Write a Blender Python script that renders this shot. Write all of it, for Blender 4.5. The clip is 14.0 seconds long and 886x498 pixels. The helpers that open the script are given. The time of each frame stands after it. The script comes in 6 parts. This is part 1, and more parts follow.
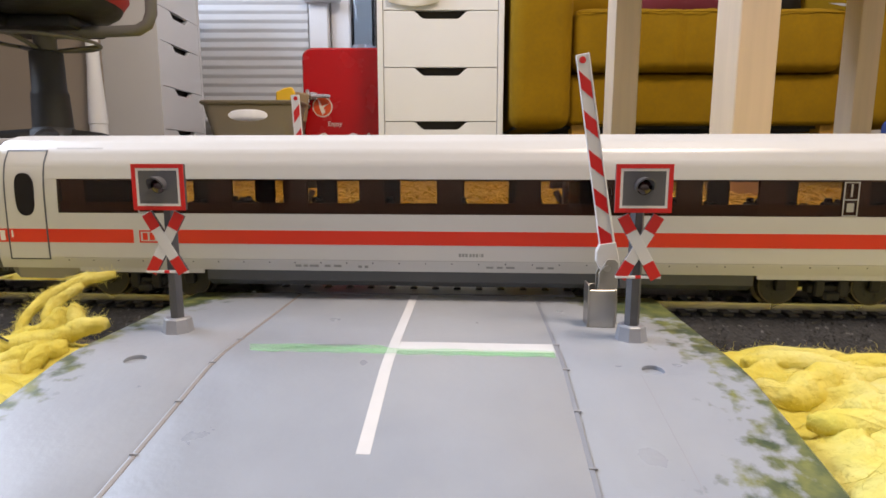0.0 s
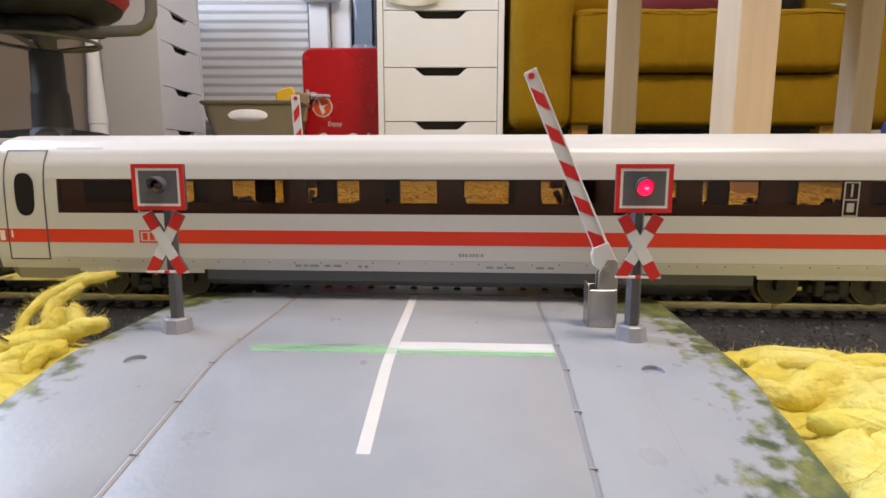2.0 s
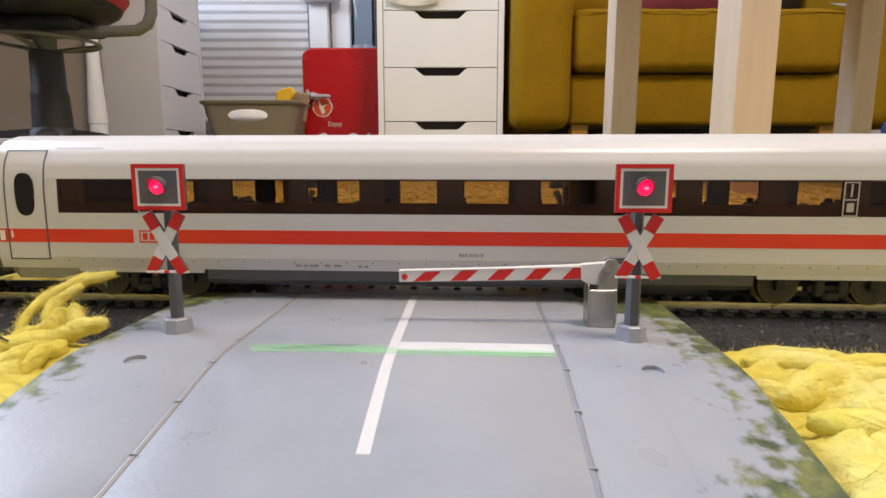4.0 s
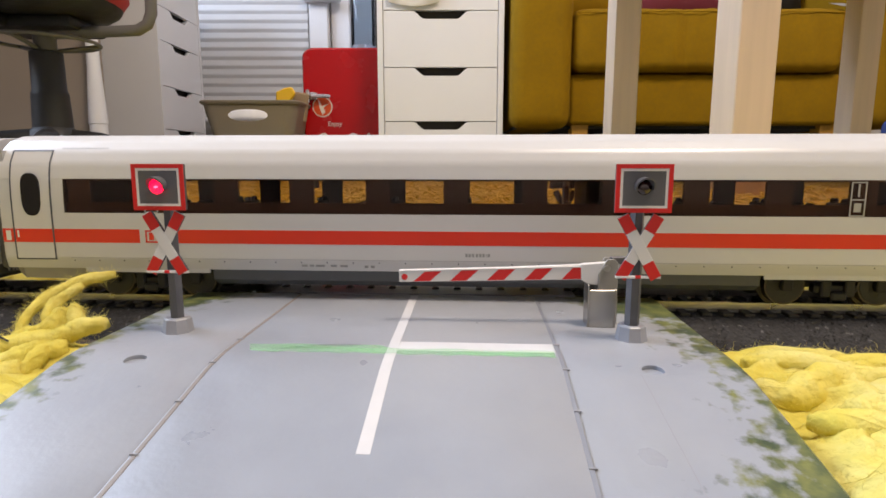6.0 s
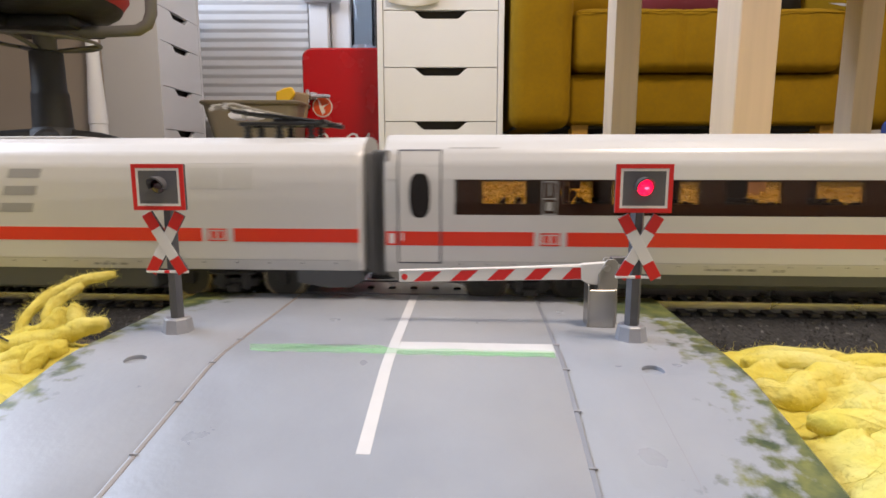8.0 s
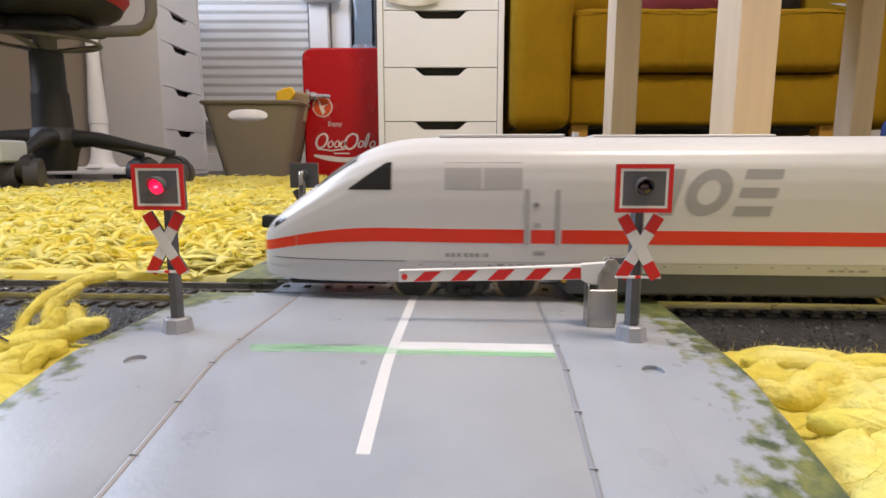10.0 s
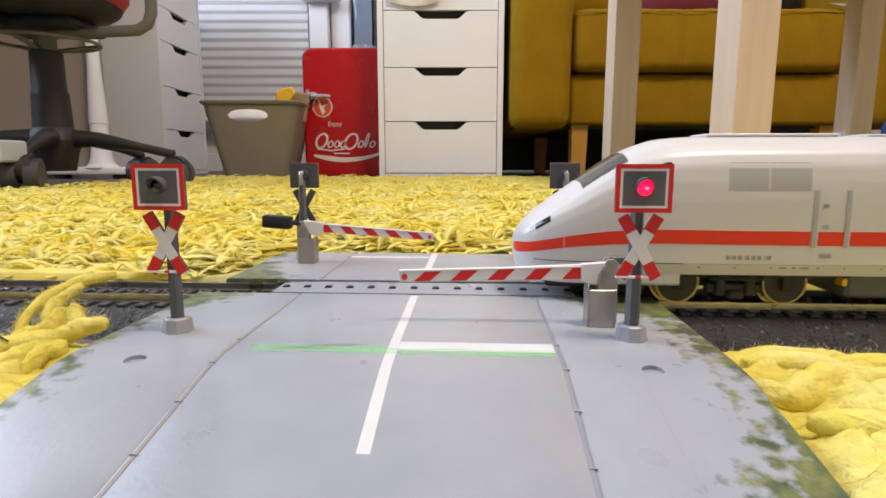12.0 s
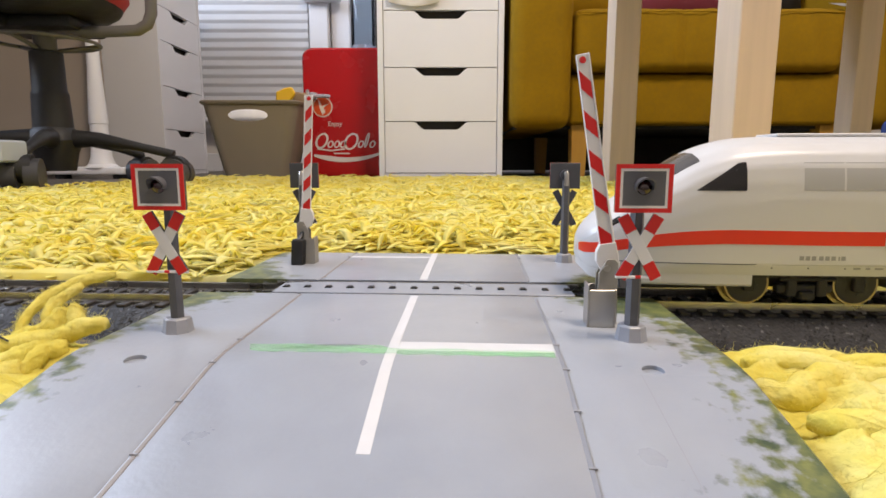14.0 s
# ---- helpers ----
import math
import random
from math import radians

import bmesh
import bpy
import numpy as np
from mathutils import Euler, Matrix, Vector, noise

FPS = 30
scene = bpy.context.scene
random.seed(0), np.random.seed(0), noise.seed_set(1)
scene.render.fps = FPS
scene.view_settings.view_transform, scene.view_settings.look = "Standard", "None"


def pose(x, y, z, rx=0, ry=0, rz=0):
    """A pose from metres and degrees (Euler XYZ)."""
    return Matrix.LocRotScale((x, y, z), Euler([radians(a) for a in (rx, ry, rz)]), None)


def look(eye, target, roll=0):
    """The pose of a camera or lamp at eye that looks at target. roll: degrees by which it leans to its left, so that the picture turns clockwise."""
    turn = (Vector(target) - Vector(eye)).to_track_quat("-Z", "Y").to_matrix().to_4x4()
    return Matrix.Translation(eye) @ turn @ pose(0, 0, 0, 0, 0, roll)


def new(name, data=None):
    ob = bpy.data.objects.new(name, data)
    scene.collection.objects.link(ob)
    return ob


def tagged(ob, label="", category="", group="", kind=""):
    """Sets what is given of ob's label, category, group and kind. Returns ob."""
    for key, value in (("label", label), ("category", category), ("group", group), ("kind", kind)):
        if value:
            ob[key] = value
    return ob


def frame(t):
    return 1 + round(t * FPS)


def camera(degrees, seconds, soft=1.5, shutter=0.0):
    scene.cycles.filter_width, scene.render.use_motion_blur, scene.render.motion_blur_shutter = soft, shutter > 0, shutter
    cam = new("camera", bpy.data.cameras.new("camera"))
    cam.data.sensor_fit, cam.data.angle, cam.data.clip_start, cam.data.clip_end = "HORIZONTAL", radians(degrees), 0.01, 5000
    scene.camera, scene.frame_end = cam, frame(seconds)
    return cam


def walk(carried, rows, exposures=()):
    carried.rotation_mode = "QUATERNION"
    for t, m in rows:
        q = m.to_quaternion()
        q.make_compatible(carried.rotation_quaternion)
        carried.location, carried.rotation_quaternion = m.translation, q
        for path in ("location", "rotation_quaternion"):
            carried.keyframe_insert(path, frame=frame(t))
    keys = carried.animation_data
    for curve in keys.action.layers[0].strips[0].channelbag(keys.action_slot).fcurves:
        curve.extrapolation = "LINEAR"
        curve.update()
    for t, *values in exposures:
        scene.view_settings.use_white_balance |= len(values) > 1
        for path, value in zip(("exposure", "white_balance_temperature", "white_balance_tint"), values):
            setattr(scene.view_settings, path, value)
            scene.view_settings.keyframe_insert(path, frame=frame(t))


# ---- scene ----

from mathutils import Quaternion

# camera: fixed on a low stand in front of the toy level crossing
EYE = (0.0, 0.0, 0.0475)
TILT = radians(8.77)
cam = camera(75.92, 14.0, soft=1.6, shutter=0.4)
VIEW = look(EYE, (0.0, math.cos(TILT), 0.0475 - math.sin(TILT)))
walk(cam, [(0.0, VIEW), (14.0, VIEW)])
scene.view_settings.exposure = 0.0

# world: faint indoor ambient, the room is closed
world = bpy.data.worlds.new("world")
scene.world = world
world.use_nodes = True
world.node_tree.nodes["Background"].inputs[0].default_value = (0.6, 0.7, 0.85, 1)
world.node_tree.nodes["Background"].inputs[1].default_value = 0.3


def area_light(name, eye, target, sx, sy, power, colour):
    data = bpy.data.lights.new(name, "AREA")
    data.shape, data.size, data.size_y = "RECTANGLE", sx, sy
    data.energy, data.color = power, colour
    ob = new(name, data)
    ob.matrix_world = look(eye, target)
    return ob


# ceiling lamp (warm) and daylight in the window opening of the side wall (cool)
area_light("ceiling_lamp_light", (0.80, -0.25, 2.40), (0.5, 0.2, 0.0), 0.6, 0.6, 67, (1.0, 0.825, 0.68))
area_light("window_daylight", (-2.36, 1.00, 1.55), (0.0, 0.6, 0.9), 1.8, 1.15, 106, (0.67, 0.78, 1.0))

# the toy track lies turned a little against the room
TRACK = Matrix.Translation((-0.0069, 0.165, 0.0)) @ pose(0, 0, 0, 0, 0, -3.4)


def on_track(x, y, z, rz=0.0):
    """A pose in the track's own axes, millimetres."""
    return TRACK @ pose(x / 1000, y / 1000, z / 1000, 0, 0, rz)


# ------------------------------------------------------------------ materials
def material(name, colour, rough=0.5, metal=0.0, tone=0.08, scale=40.0, bump=0.0, bump_scale=None, spec=0.5,
             second=None, second_at=0.55, second_scale=6.0, second_soft=0.1, emit=0.0, coat=0.0, stretch=(1, 1, 1), sheen=0.0):
    m = bpy.data.materials.new(name)
    m.use_nodes = True
    nt = m.node_tree
    n, l = nt.nodes, nt.links
    b = n["Principled BSDF"]
    tc = n.new("ShaderNodeTexCoord")
    mp = n.new("ShaderNodeMapping")
    mp.inputs["Scale"].default_value = stretch
    l.new(tc.outputs["Object"], mp.inputs[0])
    no = n.new("ShaderNodeTexNoise")
    no.inputs["Scale"].default_value, no.inputs["Detail"].default_value = scale, 6
    l.new(mp.outputs[0], no.inputs["Vector"])
    big = n.new("ShaderNodeTexNoise")
    big.inputs["Scale"].default_value, big.inputs["Detail"].default_value = scale / 7, 3
    l.new(mp.outputs[0], big.inputs["Vector"])
    add = n.new("ShaderNodeMath")
    add.operation = "ADD"
    l.new(no.outputs["Fac"], add.inputs[0])
    l.new(big.outputs["Fac"], add.inputs[1])
    ramp = n.new("ShaderNodeMapRange")
    ramp.inputs["From Min"].default_value, ramp.inputs["From Max"].default_value = 0.6, 1.4
    ramp.inputs["To Min"].default_value, ramp.inputs["To Max"].default_value = 1 - tone, 1 + tone
    l.new(add.outputs[0], ramp.inputs[0])
    vm = n.new("ShaderNodeVectorMath")
    vm.operation = "SCALE"
    vm.inputs[0].default_value = colour[:3]
    l.new(ramp.outputs[0], vm.inputs["Scale"])
    out = vm.outputs[0]
    if second:
        patch = n.new("ShaderNodeTexNoise")
        patch.inputs["Scale"].default_value, patch.inputs["Detail"].default_value = second_scale, 8
        l.new(mp.outputs[0], patch.inputs["Vector"])
        mr = n.new("ShaderNodeMapRange")
        mr.inputs["From Min"].default_value, mr.inputs["From Max"].default_value = second_at, second_at + second_soft
        l.new(patch.outputs["Fac"], mr.inputs[0])
        mix = n.new("ShaderNodeMix")
        mix.data_type = "RGBA"
        l.new(mr.outputs[0], mix.inputs["Factor"])
        l.new(out, mix.inputs["A"])
        mix.inputs["B"].default_value = (*second[:3], 1)
        out = mix.outputs["Result"]
    l.new(out, b.inputs["Base Color"])
    rr = n.new("ShaderNodeMapRange")
    rr.inputs["From Min"].default_value, rr.inputs["From Max"].default_value = 0.3, 0.7
    rr.inputs["To Min"].default_value, rr.inputs["To Max"].default_value = max(rough - 0.06, 0.02), min(rough + 0.06, 1)
    l.new(no.outputs["Fac"], rr.inputs[0])
    l.new(rr.outputs[0], b.inputs["Roughness"])
    b.inputs["Metallic"].default_value = metal
    b.inputs["Specular IOR Level"].default_value = spec
    b.inputs["Coat Weight"].default_value = coat
    b.inputs["Sheen Weight"].default_value = sheen
    if bump:
        bt = n.new("ShaderNodeTexNoise")
        bt.inputs["Scale"].default_value, bt.inputs["Detail"].default_value = bump_scale or scale * 3, 4
        l.new(mp.outputs[0], bt.inputs["Vector"])
        bp = n.new("ShaderNodeBump")
        bp.inputs["Strength"].default_value, bp.inputs["Distance"].default_value = bump, 0.001
        l.new(bt.outputs["Fac"], bp.inputs["Height"])
        l.new(bp.outputs[0], b.inputs["Normal"])
    if emit:
        b.inputs["Emission Color"].default_value = (*colour[:3], 1)
        b.inputs["Emission Strength"].default_value = emit
    return m


def glass(name, colour, rough=0.02, clear=0.8):
    """Thin tinted pane: part see-through, part gloss."""
    m = bpy.data.materials.new(name)
    m.use_nodes = True
    nt = m.node_tree
    n, l = nt.nodes, nt.links
    n.remove(n["Principled BSDF"])
    tr = n.new("ShaderNodeBsdfTransparent")
    tr.inputs[0].default_value = (*colour, 1)
    gl = n.new("ShaderNodeBsdfGlossy")
    gl.inputs["Roughness"].default_value = rough
    fr = n.new("ShaderNodeFresnel")
    fr.inputs[0].default_value = 1.35
    mix = n.new("ShaderNodeMixShader")
    l.new(fr.outputs[0], mix.inputs[0])
    l.new(tr.outputs[0], mix.inputs[1])
    l.new(gl.outputs[0], mix.inputs[2])
    l.new(mix.outputs[0], n["Material Output"].inputs[0])
    return m


M_WALL = material("wall_paint", (0.62, 0.58, 0.53), 0.8, scale=8, tone=0.03, bump=0.1, bump_scale=300)
M_CEIL = material("ceiling_paint", (0.8, 0.79, 0.76), 0.85, scale=8, tone=0.02)
M_FLOOR = material("dark_floor", (0.10, 0.083, 0.07), 0.45, scale=30, tone=0.2, bump=0.1, stretch=(1, 8, 1))
M_WHITE = material("white_furniture", (0.72, 0.72, 0.735), 0.42, scale=10, tone=0.02, bump=0.03, bump_scale=500)
# near-black that stands in for shade: drawer insides, gaps, below the sofa
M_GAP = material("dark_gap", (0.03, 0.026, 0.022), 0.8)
M_ROAD = material("road_plastic", (0.272, 0.296, 0.343), 0.33, scale=90, tone=0.09, bump=0.05, bump_scale=700,
                  second=(0.345, 0.355, 0.372), second_at=0.44, second_scale=15, second_soft=0.3)
M_LINE = material("white_line", (0.57, 0.575, 0.59), 0.5, scale=300, tone=0.05)
M_RED = material("red_paint", (0.63, 0.014, 0.013), 0.38, scale=100, tone=0.06)
M_SIGNWHITE = material("sign_white", (0.72, 0.71, 0.70), 0.4, scale=150, tone=0.04)
M_POST = material("post_grey", (0.095, 0.095, 0.105), 0.45, scale=200, tone=0.15)
M_BOARD = material("board_grey", (0.105, 0.105, 0.115), 0.5, scale=300, tone=0.08)
M_FOOT = material("foot_grey", (0.27, 0.28, 0.31), 0.4, scale=200, tone=0.06)
M_BACK = material("back_grey", (0.07, 0.072, 0.08), 0.45, scale=300, tone=0.12)
M_LENS = material("dark_lens", (0.028, 0.008, 0.010), 0.08, scale=100, coat=0.5)
M_STEEL = material("steel_housing", (0.42, 0.40, 0.37), 0.3, metal=0.9, scale=150, tone=0.15, stretch=(1, 1, 0.1))
M_HOUSING = material("grey_housing", (0.30, 0.285, 0.255), 0.45, scale=150, tone=0.1)
M_BLACK = material("black_plastic", (0.012, 0.012, 0.013), 0.45, scale=100, tone=0.2)
M_RAIL = material("rail_metal", (0.38, 0.37, 0.35), 0.30, metal=0.9, scale=120, tone=0.3)
M_SLEEPER = material("sleeper_brown", (0.035, 0.031, 0.028), 0.6, scale=200, tone=0.3)
M_BALLAST = material("dark_ballast", (0.022, 0.022, 0.025), 0.7, scale=900, tone=0.9, bump=1.0, bump_scale=900,
                     second=(0.12, 0.12, 0.125), second_at=0.63, second_scale=700, second_soft=0.05)
M_TRAIN = material("train_white", (0.565, 0.562, 0.56), 0.36, scale=25, tone=0.02, coat=0.15)
M_STRIPE = material("train_red", (0.68, 0.032, 0.010), 0.35, scale=60, tone=0.04)
M_SKIRT = material("train_skirt", (0.085, 0.09, 0.095), 0.5, scale=60, tone=0.12)
M_UNDER = material("train_underframe", (0.022, 0.021, 0.019), 0.6, scale=150, tone=0.3)
M_GREYTEXT = material("train_grey", (0.27, 0.27, 0.27), 0.5)
M_SEAL = material("door_seal", (0.075, 0.08, 0.10), 0.5)
M_PANEL = material("train_panel", (0.38, 0.38, 0.38), 0.45)
M_PALEPANEL = material("train_pale_panel", (0.50, 0.50, 0.49), 0.5)
M_EMBLEM = material("emblem_grey", (0.31, 0.31, 0.315), 0.5, scale=60, tone=0.04)
M_BELLOWS = material("bellows_grey", (0.13, 0.13, 0.13), 0.6, tone=0.2, scale=150)
M_INSIDE = material("inside_brown", (0.15, 0.098, 0.088), 0.6, tone=0.2, scale=100)
M_SEAT = material("seat_dark", (0.03, 0.028, 0.035), 0.7)
M_WHEEL = material("wheel_brass", (0.30, 0.25, 0.16), 0.3, metal=0.85, tone=0.25, scale=200)
M_WHEELDARK = material("wheel_dark", (0.08, 0.07, 0.05), 0.42, metal=0.7, tone=0.25, scale=200)
M_CLASS = material("class_grey", (0.40, 0.39, 0.38), 0.5)
M_WHEELIN = material("wheel_inner", (0.03, 0.029, 0.022), 0.55, tone=0.2, scale=150)
M_WINDOW = glass("smoked_window", (0.76, 0.66, 0.58))
M_SCREEN = material("windscreen_grey", (0.07, 0.065, 0.062), 0.16)
M_CABGLASS = material("cab_glass", (0.018, 0.016, 0.016), 0.16, spec=0.3)
M_SOFA = material("mustard_fabric", (0.222, 0.122, 0.0008), 0.9, scale=110, tone=0.12, bump=0.35, bump_scale=700, spec=0.2)
M_OAK = material("light_wood", (0.56, 0.445, 0.345), 0.5, scale=14, tone=0.12, stretch=(6, 6, 0.35), bump=0.05)
M_SOFALEG = material("sofa_leg_wood", (0.42, 0.22, 0.03), 0.5, scale=14, tone=0.12, stretch=(6, 6, 0.35))
M_FRIDGE = material("fridge_red", (0.40, 0.003, 0.005), 0.25, scale=10, tone=0.03, spec=0.35)
M_CHROME = material("chrome", (0.75, 0.74, 0.72), 0.15, metal=1.0)
M_BASKET = material("basket_taupe", (0.215, 0.18, 0.125), 0.55, scale=30, tone=0.04)
M_YELLOWTHING = material("yellow_plastic", (0.75, 0.45, 0.01), 0.4)
M_CARD = material("cardboard", (0.30, 0.21, 0.12), 0.8)
M_BLIND = material("blind_white", (0.56, 0.56, 0.57), 0.6, tone=0.02, scale=8)
M_CHAIR = material("chair_black", (0.012, 0.0115, 0.0115), 0.55, tone=0.15)
M_TAUPE = material("taupe_panel", (0.27, 0.225, 0.18), 0.6, scale=10, tone=0.05)
M_CHAIRRED = material("chair_red", (0.40, 0.015, 0.012), 0.6)
M_CHAIRGREY = material("chair_grey", (0.13, 0.125, 0.12), 0.4)
M_CASTER = material("caster_grey", (0.045, 0.045, 0.05), 0.5)
M_SILVERBOX = material("grey_box", (0.36, 0.40, 0.46), 0.4)


def let_light_through(m, share):
    """Wool lets light through: part of the light passes to the other side."""
    nt = m.node_tree
    n, l = nt.nodes, nt.links
    b = n["Principled BSDF"]
    tr = n.new("ShaderNodeBsdfTranslucent")
    l.new(b.inputs["Base Color"].links[0].from_socket, tr.inputs["Color"])
    mix = n.new("ShaderNodeMixShader")
    mix.inputs[0].default_value = share
    l.new(b.outputs[0], mix.inputs[1])
    l.new(tr.outputs[0], mix.inputs[2])
    l.new(mix.outputs[0], n["Material Output"].inputs[0])


M_WOOL = material("wool_yellow", (0.86, 0.74, 0.15), 0.95, scale=60, tone=0.10, bump=0.6, bump_scale=900, spec=0.05,
                  second=(0.90, 0.84, 0.34), second_at=0.42, second_scale=60, second_soft=0.25)
let_light_through(M_WOOL, 0.30)
M_PILE = material("pile_yellow", (0.97, 0.865, 0.22), 0.95, scale=70, tone=0.06, spec=0.1,
                  second=(0.98, 0.935, 0.45), second_at=0.42, second_scale=30, second_soft=0.2)
let_light_through(M_PILE, 0.55)
M_FUZZ = material("wool_fuzz", (0.92, 0.84, 0.30), 0.95, scale=60, tone=0.06, spec=0.05)
let_light_through(M_FUZZ, 0.6)
M_GLOW = material("lamp_glow", (1.0, 0.004, 0.05), 0.3, emit=2.0, tone=0.5, scale=900)
M_GLOWCORE = material("lamp_core", (1.0, 0.12, 0.25), 0.3, emit=2.5)
M_GREENINK = material("green_marker", (0.34, 0.74, 0.36), 0.6, scale=300, tone=0.1)
M_BURGUNDY = material("burgundy_cushion", (0.13, 0.012, 0.02), 0.85, scale=40, tone=0.1, bump=0.3)
M_ORANGE = material("orange_badge", (0.60, 0.07, 0.01), 0.4)
M_FADED = material("badge_white", (0.68, 0.62, 0.58), 0.4)
M_BLUE = material("blue_fabric", (0.03, 0.06, 0.22), 0.8)
M_HOLE = material("hole_grey", (0.22, 0.22, 0.235), 0.5)
M_GREYCLOTH = material("grey_cloth", (0.22, 0.21, 0.2), 0.9)
M_PAPER = material("white_paper", (0.78, 0.76, 0.74), 0.7)


# ------------------------------------------------------------------ mesh helpers
def box(bm, x0, x1, y0, y1, z0, z1, bevel=0.0, seg=1):
    r = bmesh.ops.create_cube(bm, size=1.0, matrix=Matrix.LocRotScale(
        ((x0 + x1) / 2, (y0 + y1) / 2, (z0 + z1) / 2), None, (abs(x1 - x0), abs(y1 - y0), abs(z1 - z0))))
    if bevel:
        edges = list({e for v in r["verts"] for e in v.link_edges})
        bmesh.ops.bevel(bm, geom=edges, offset=bevel, segments=seg, affect="EDGES", profile=0.5)
    return bm


def tube(bm, p0, p1, r0, r1=None, n=12, caps=True):
    r1 = r0 if r1 is None else r1
    p0, p1 = Vector(p0), Vector(p1)
    d = p1 - p0
    m = Matrix.Translation((p0 + p1) / 2) @ d.to_track_quat("Z", "Y").to_matrix().to_4x4()
    bmesh.ops.create_cone(bm, cap_ends=caps, segments=n, radius1=r0, radius2=r1, depth=d.length, matrix=m)
    return bm


def path_tube(bm, pts, r, n=8):
    pts = [Vector(p) for p in pts]
    rings = []
    for i, p in enumerate(pts):
        d = (pts[min(i + 1, len(pts) - 1)] - pts[max(i - 1, 0)]).normalized()
        q = d.to_track_quat("Z", "Y")
        rr = r[i] if isinstance(r, (list, tuple)) else r
        rings.append([bm.verts.new(p + q @ Vector((rr * math.cos(a), rr * math.sin(a), 0)))
                      for a in [2 * math.pi * k / n for k in range(n)]])
    for a, b in zip(rings, rings[1:]):
        for k in range(n):
            bm.faces.new((a[k], a[(k + 1) % n], b[(k + 1) % n], b[k]))
    bm.faces.new(rings[0][::-1])
    bm.faces.new(rings[-1])
    return bm


def plate(bm, pts, axis, a, b, bevel=0.0):
    """A flat outline pts, (u, v), thick from a to b along axis: y (u=x, v=z), z (u=x, v=y) or x (u=y, v=z)."""
    def at(u, v, w):
        return {"y": (u, w, v), "z": (u, v, w), "x": (w, u, v)}[axis]
    lo = [bm.verts.new(at(u, v, a)) for u, v in pts]
    hi = [bm.verts.new(at(u, v, b)) for u, v in pts]
    f = [bm.faces.new(lo), bm.faces.new(hi[::-1])]
    n = len(pts)
    for i in range(n):
        f.append(bm.faces.new((lo[i], hi[i], hi[(i + 1) % n], lo[(i + 1) % n])))
    bmesh.ops.recalc_face_normals(bm, faces=f)
    if bevel:
        bmesh.ops.bevel(bm, geom=list({e for q in f for e in q.edges}), offset=bevel, segments=1, affect="EDGES")
    return bm


def loft(bm, rings, closed=False, caps=False):
    vs = [[bm.verts.new(p) for p in r] for r in rings]
    n = len(vs[0])
    for a, b in zip(vs, vs[1:]):
        for k in range(n if closed else n - 1):
            bm.faces.new((a[k], a[(k + 1) % n], b[(k + 1) % n], b[k]))
    if caps:
        bm.faces.new(vs[0][::-1])
        bm.faces.new(vs[-1])
    bmesh.ops.recalc_face_normals(bm, faces=bm.faces)
    return bm


def ball(bm, c, r, u=16, v=10, squash=(1, 1, 1)):
    bmesh.ops.create_uvsphere(bm, u_segments=u, v_segments=v, radius=r,
                              matrix=Matrix.Translation(c) @ Matrix.Diagonal((*squash, 1)))
    return bm


def thing(name, m, label, category, group="", kind=""):
    ob = new(name)
    ob.empty_display_size = 0.01
    ob.matrix_world = m
    return tagged(ob, label, category, group, kind)


def mesh_of(name, bm, mat, mm=True, smooth=None):
    if mm:
        bmesh.ops.scale(bm, vec=(0.001, 0.001, 0.001), verts=bm.verts)
    me = bpy.data.meshes.new(name)
    bm.to_mesh(me)
    bm.free()
    me.materials.append(mat)
    if smooth:
        me.shade_smooth()
        me.set_sharp_from_angle(angle=radians(smooth))
    return me


def part(name, bm, mat, parent, label="", mm=True, smooth=35, m=None):
    ob = new(name, mesh_of(name, bm, mat, mm, smooth))
    ob.parent = parent
    if m is not None:
        ob.matrix_basis = m
    return tagged(ob, label)


def B():
    return bmesh.new()


# ------------------------------------------------------------------ room shell (metres)
def setting(name, bm, mat, label, category, smooth=None):
    ob = new(name, mesh_of(name, bm, mat, False, smooth))
    return tagged(ob, label, category, kind="structure")


X0, X1, Y0, Y1, H = -2.3, 2.4, -2.2, 2.72, 2.5
setting("floor", box(B(), X0 - 0.2, X1 + 0.2, Y0 - 0.2, Y1 + 0.2, -0.05, 0), M_FLOOR, "dark brown wooden floor of the room", "floor")
setting("ceiling", box(B(), X0 - 0.2, X1 + 0.2, Y0 - 0.2, Y1 + 0.2, H, H + 0.1), M_CEIL, "white painted ceiling", "ceiling")
setting("wall_north", box(B(), X0 - 0.2, X1 + 0.2, Y1, Y1 + 0.15, 0, H), M_WALL, "pale painted wall behind the furniture", "wall")
setting("wall_south", box(B(), X0 - 0.2, X1 + 0.2, Y0 - 0.15, Y0, 0, H), M_WALL, "pale painted wall", "wall")
setting("wall_east", box(B(), X1, X1 + 0.15, Y0, Y1, 0, H), M_WALL, "pale painted wall", "wall")
wb = B()
box(wb, X0 - 0.15, X0, Y0, 0.05, 0, H)
box(wb, X0 - 0.15, X0, 1.95, Y1, 0, H)
box(wb, X0 - 0.15, X0, 0.05, 1.95, 0, 0.95)
box(wb, X0 - 0.15, X0, 0.05, 1.95, 2.15, H)
setting("wall_west", wb, M_WALL, "pale painted wall with a window opening", "wall")
setting("baseboard", box(B(), X0, -0.16, Y1 - 0.016, Y1 - 0.001, 0, 0.085, 0.003), M_WHITE, "white painted baseboard along the wall", "baseboard")

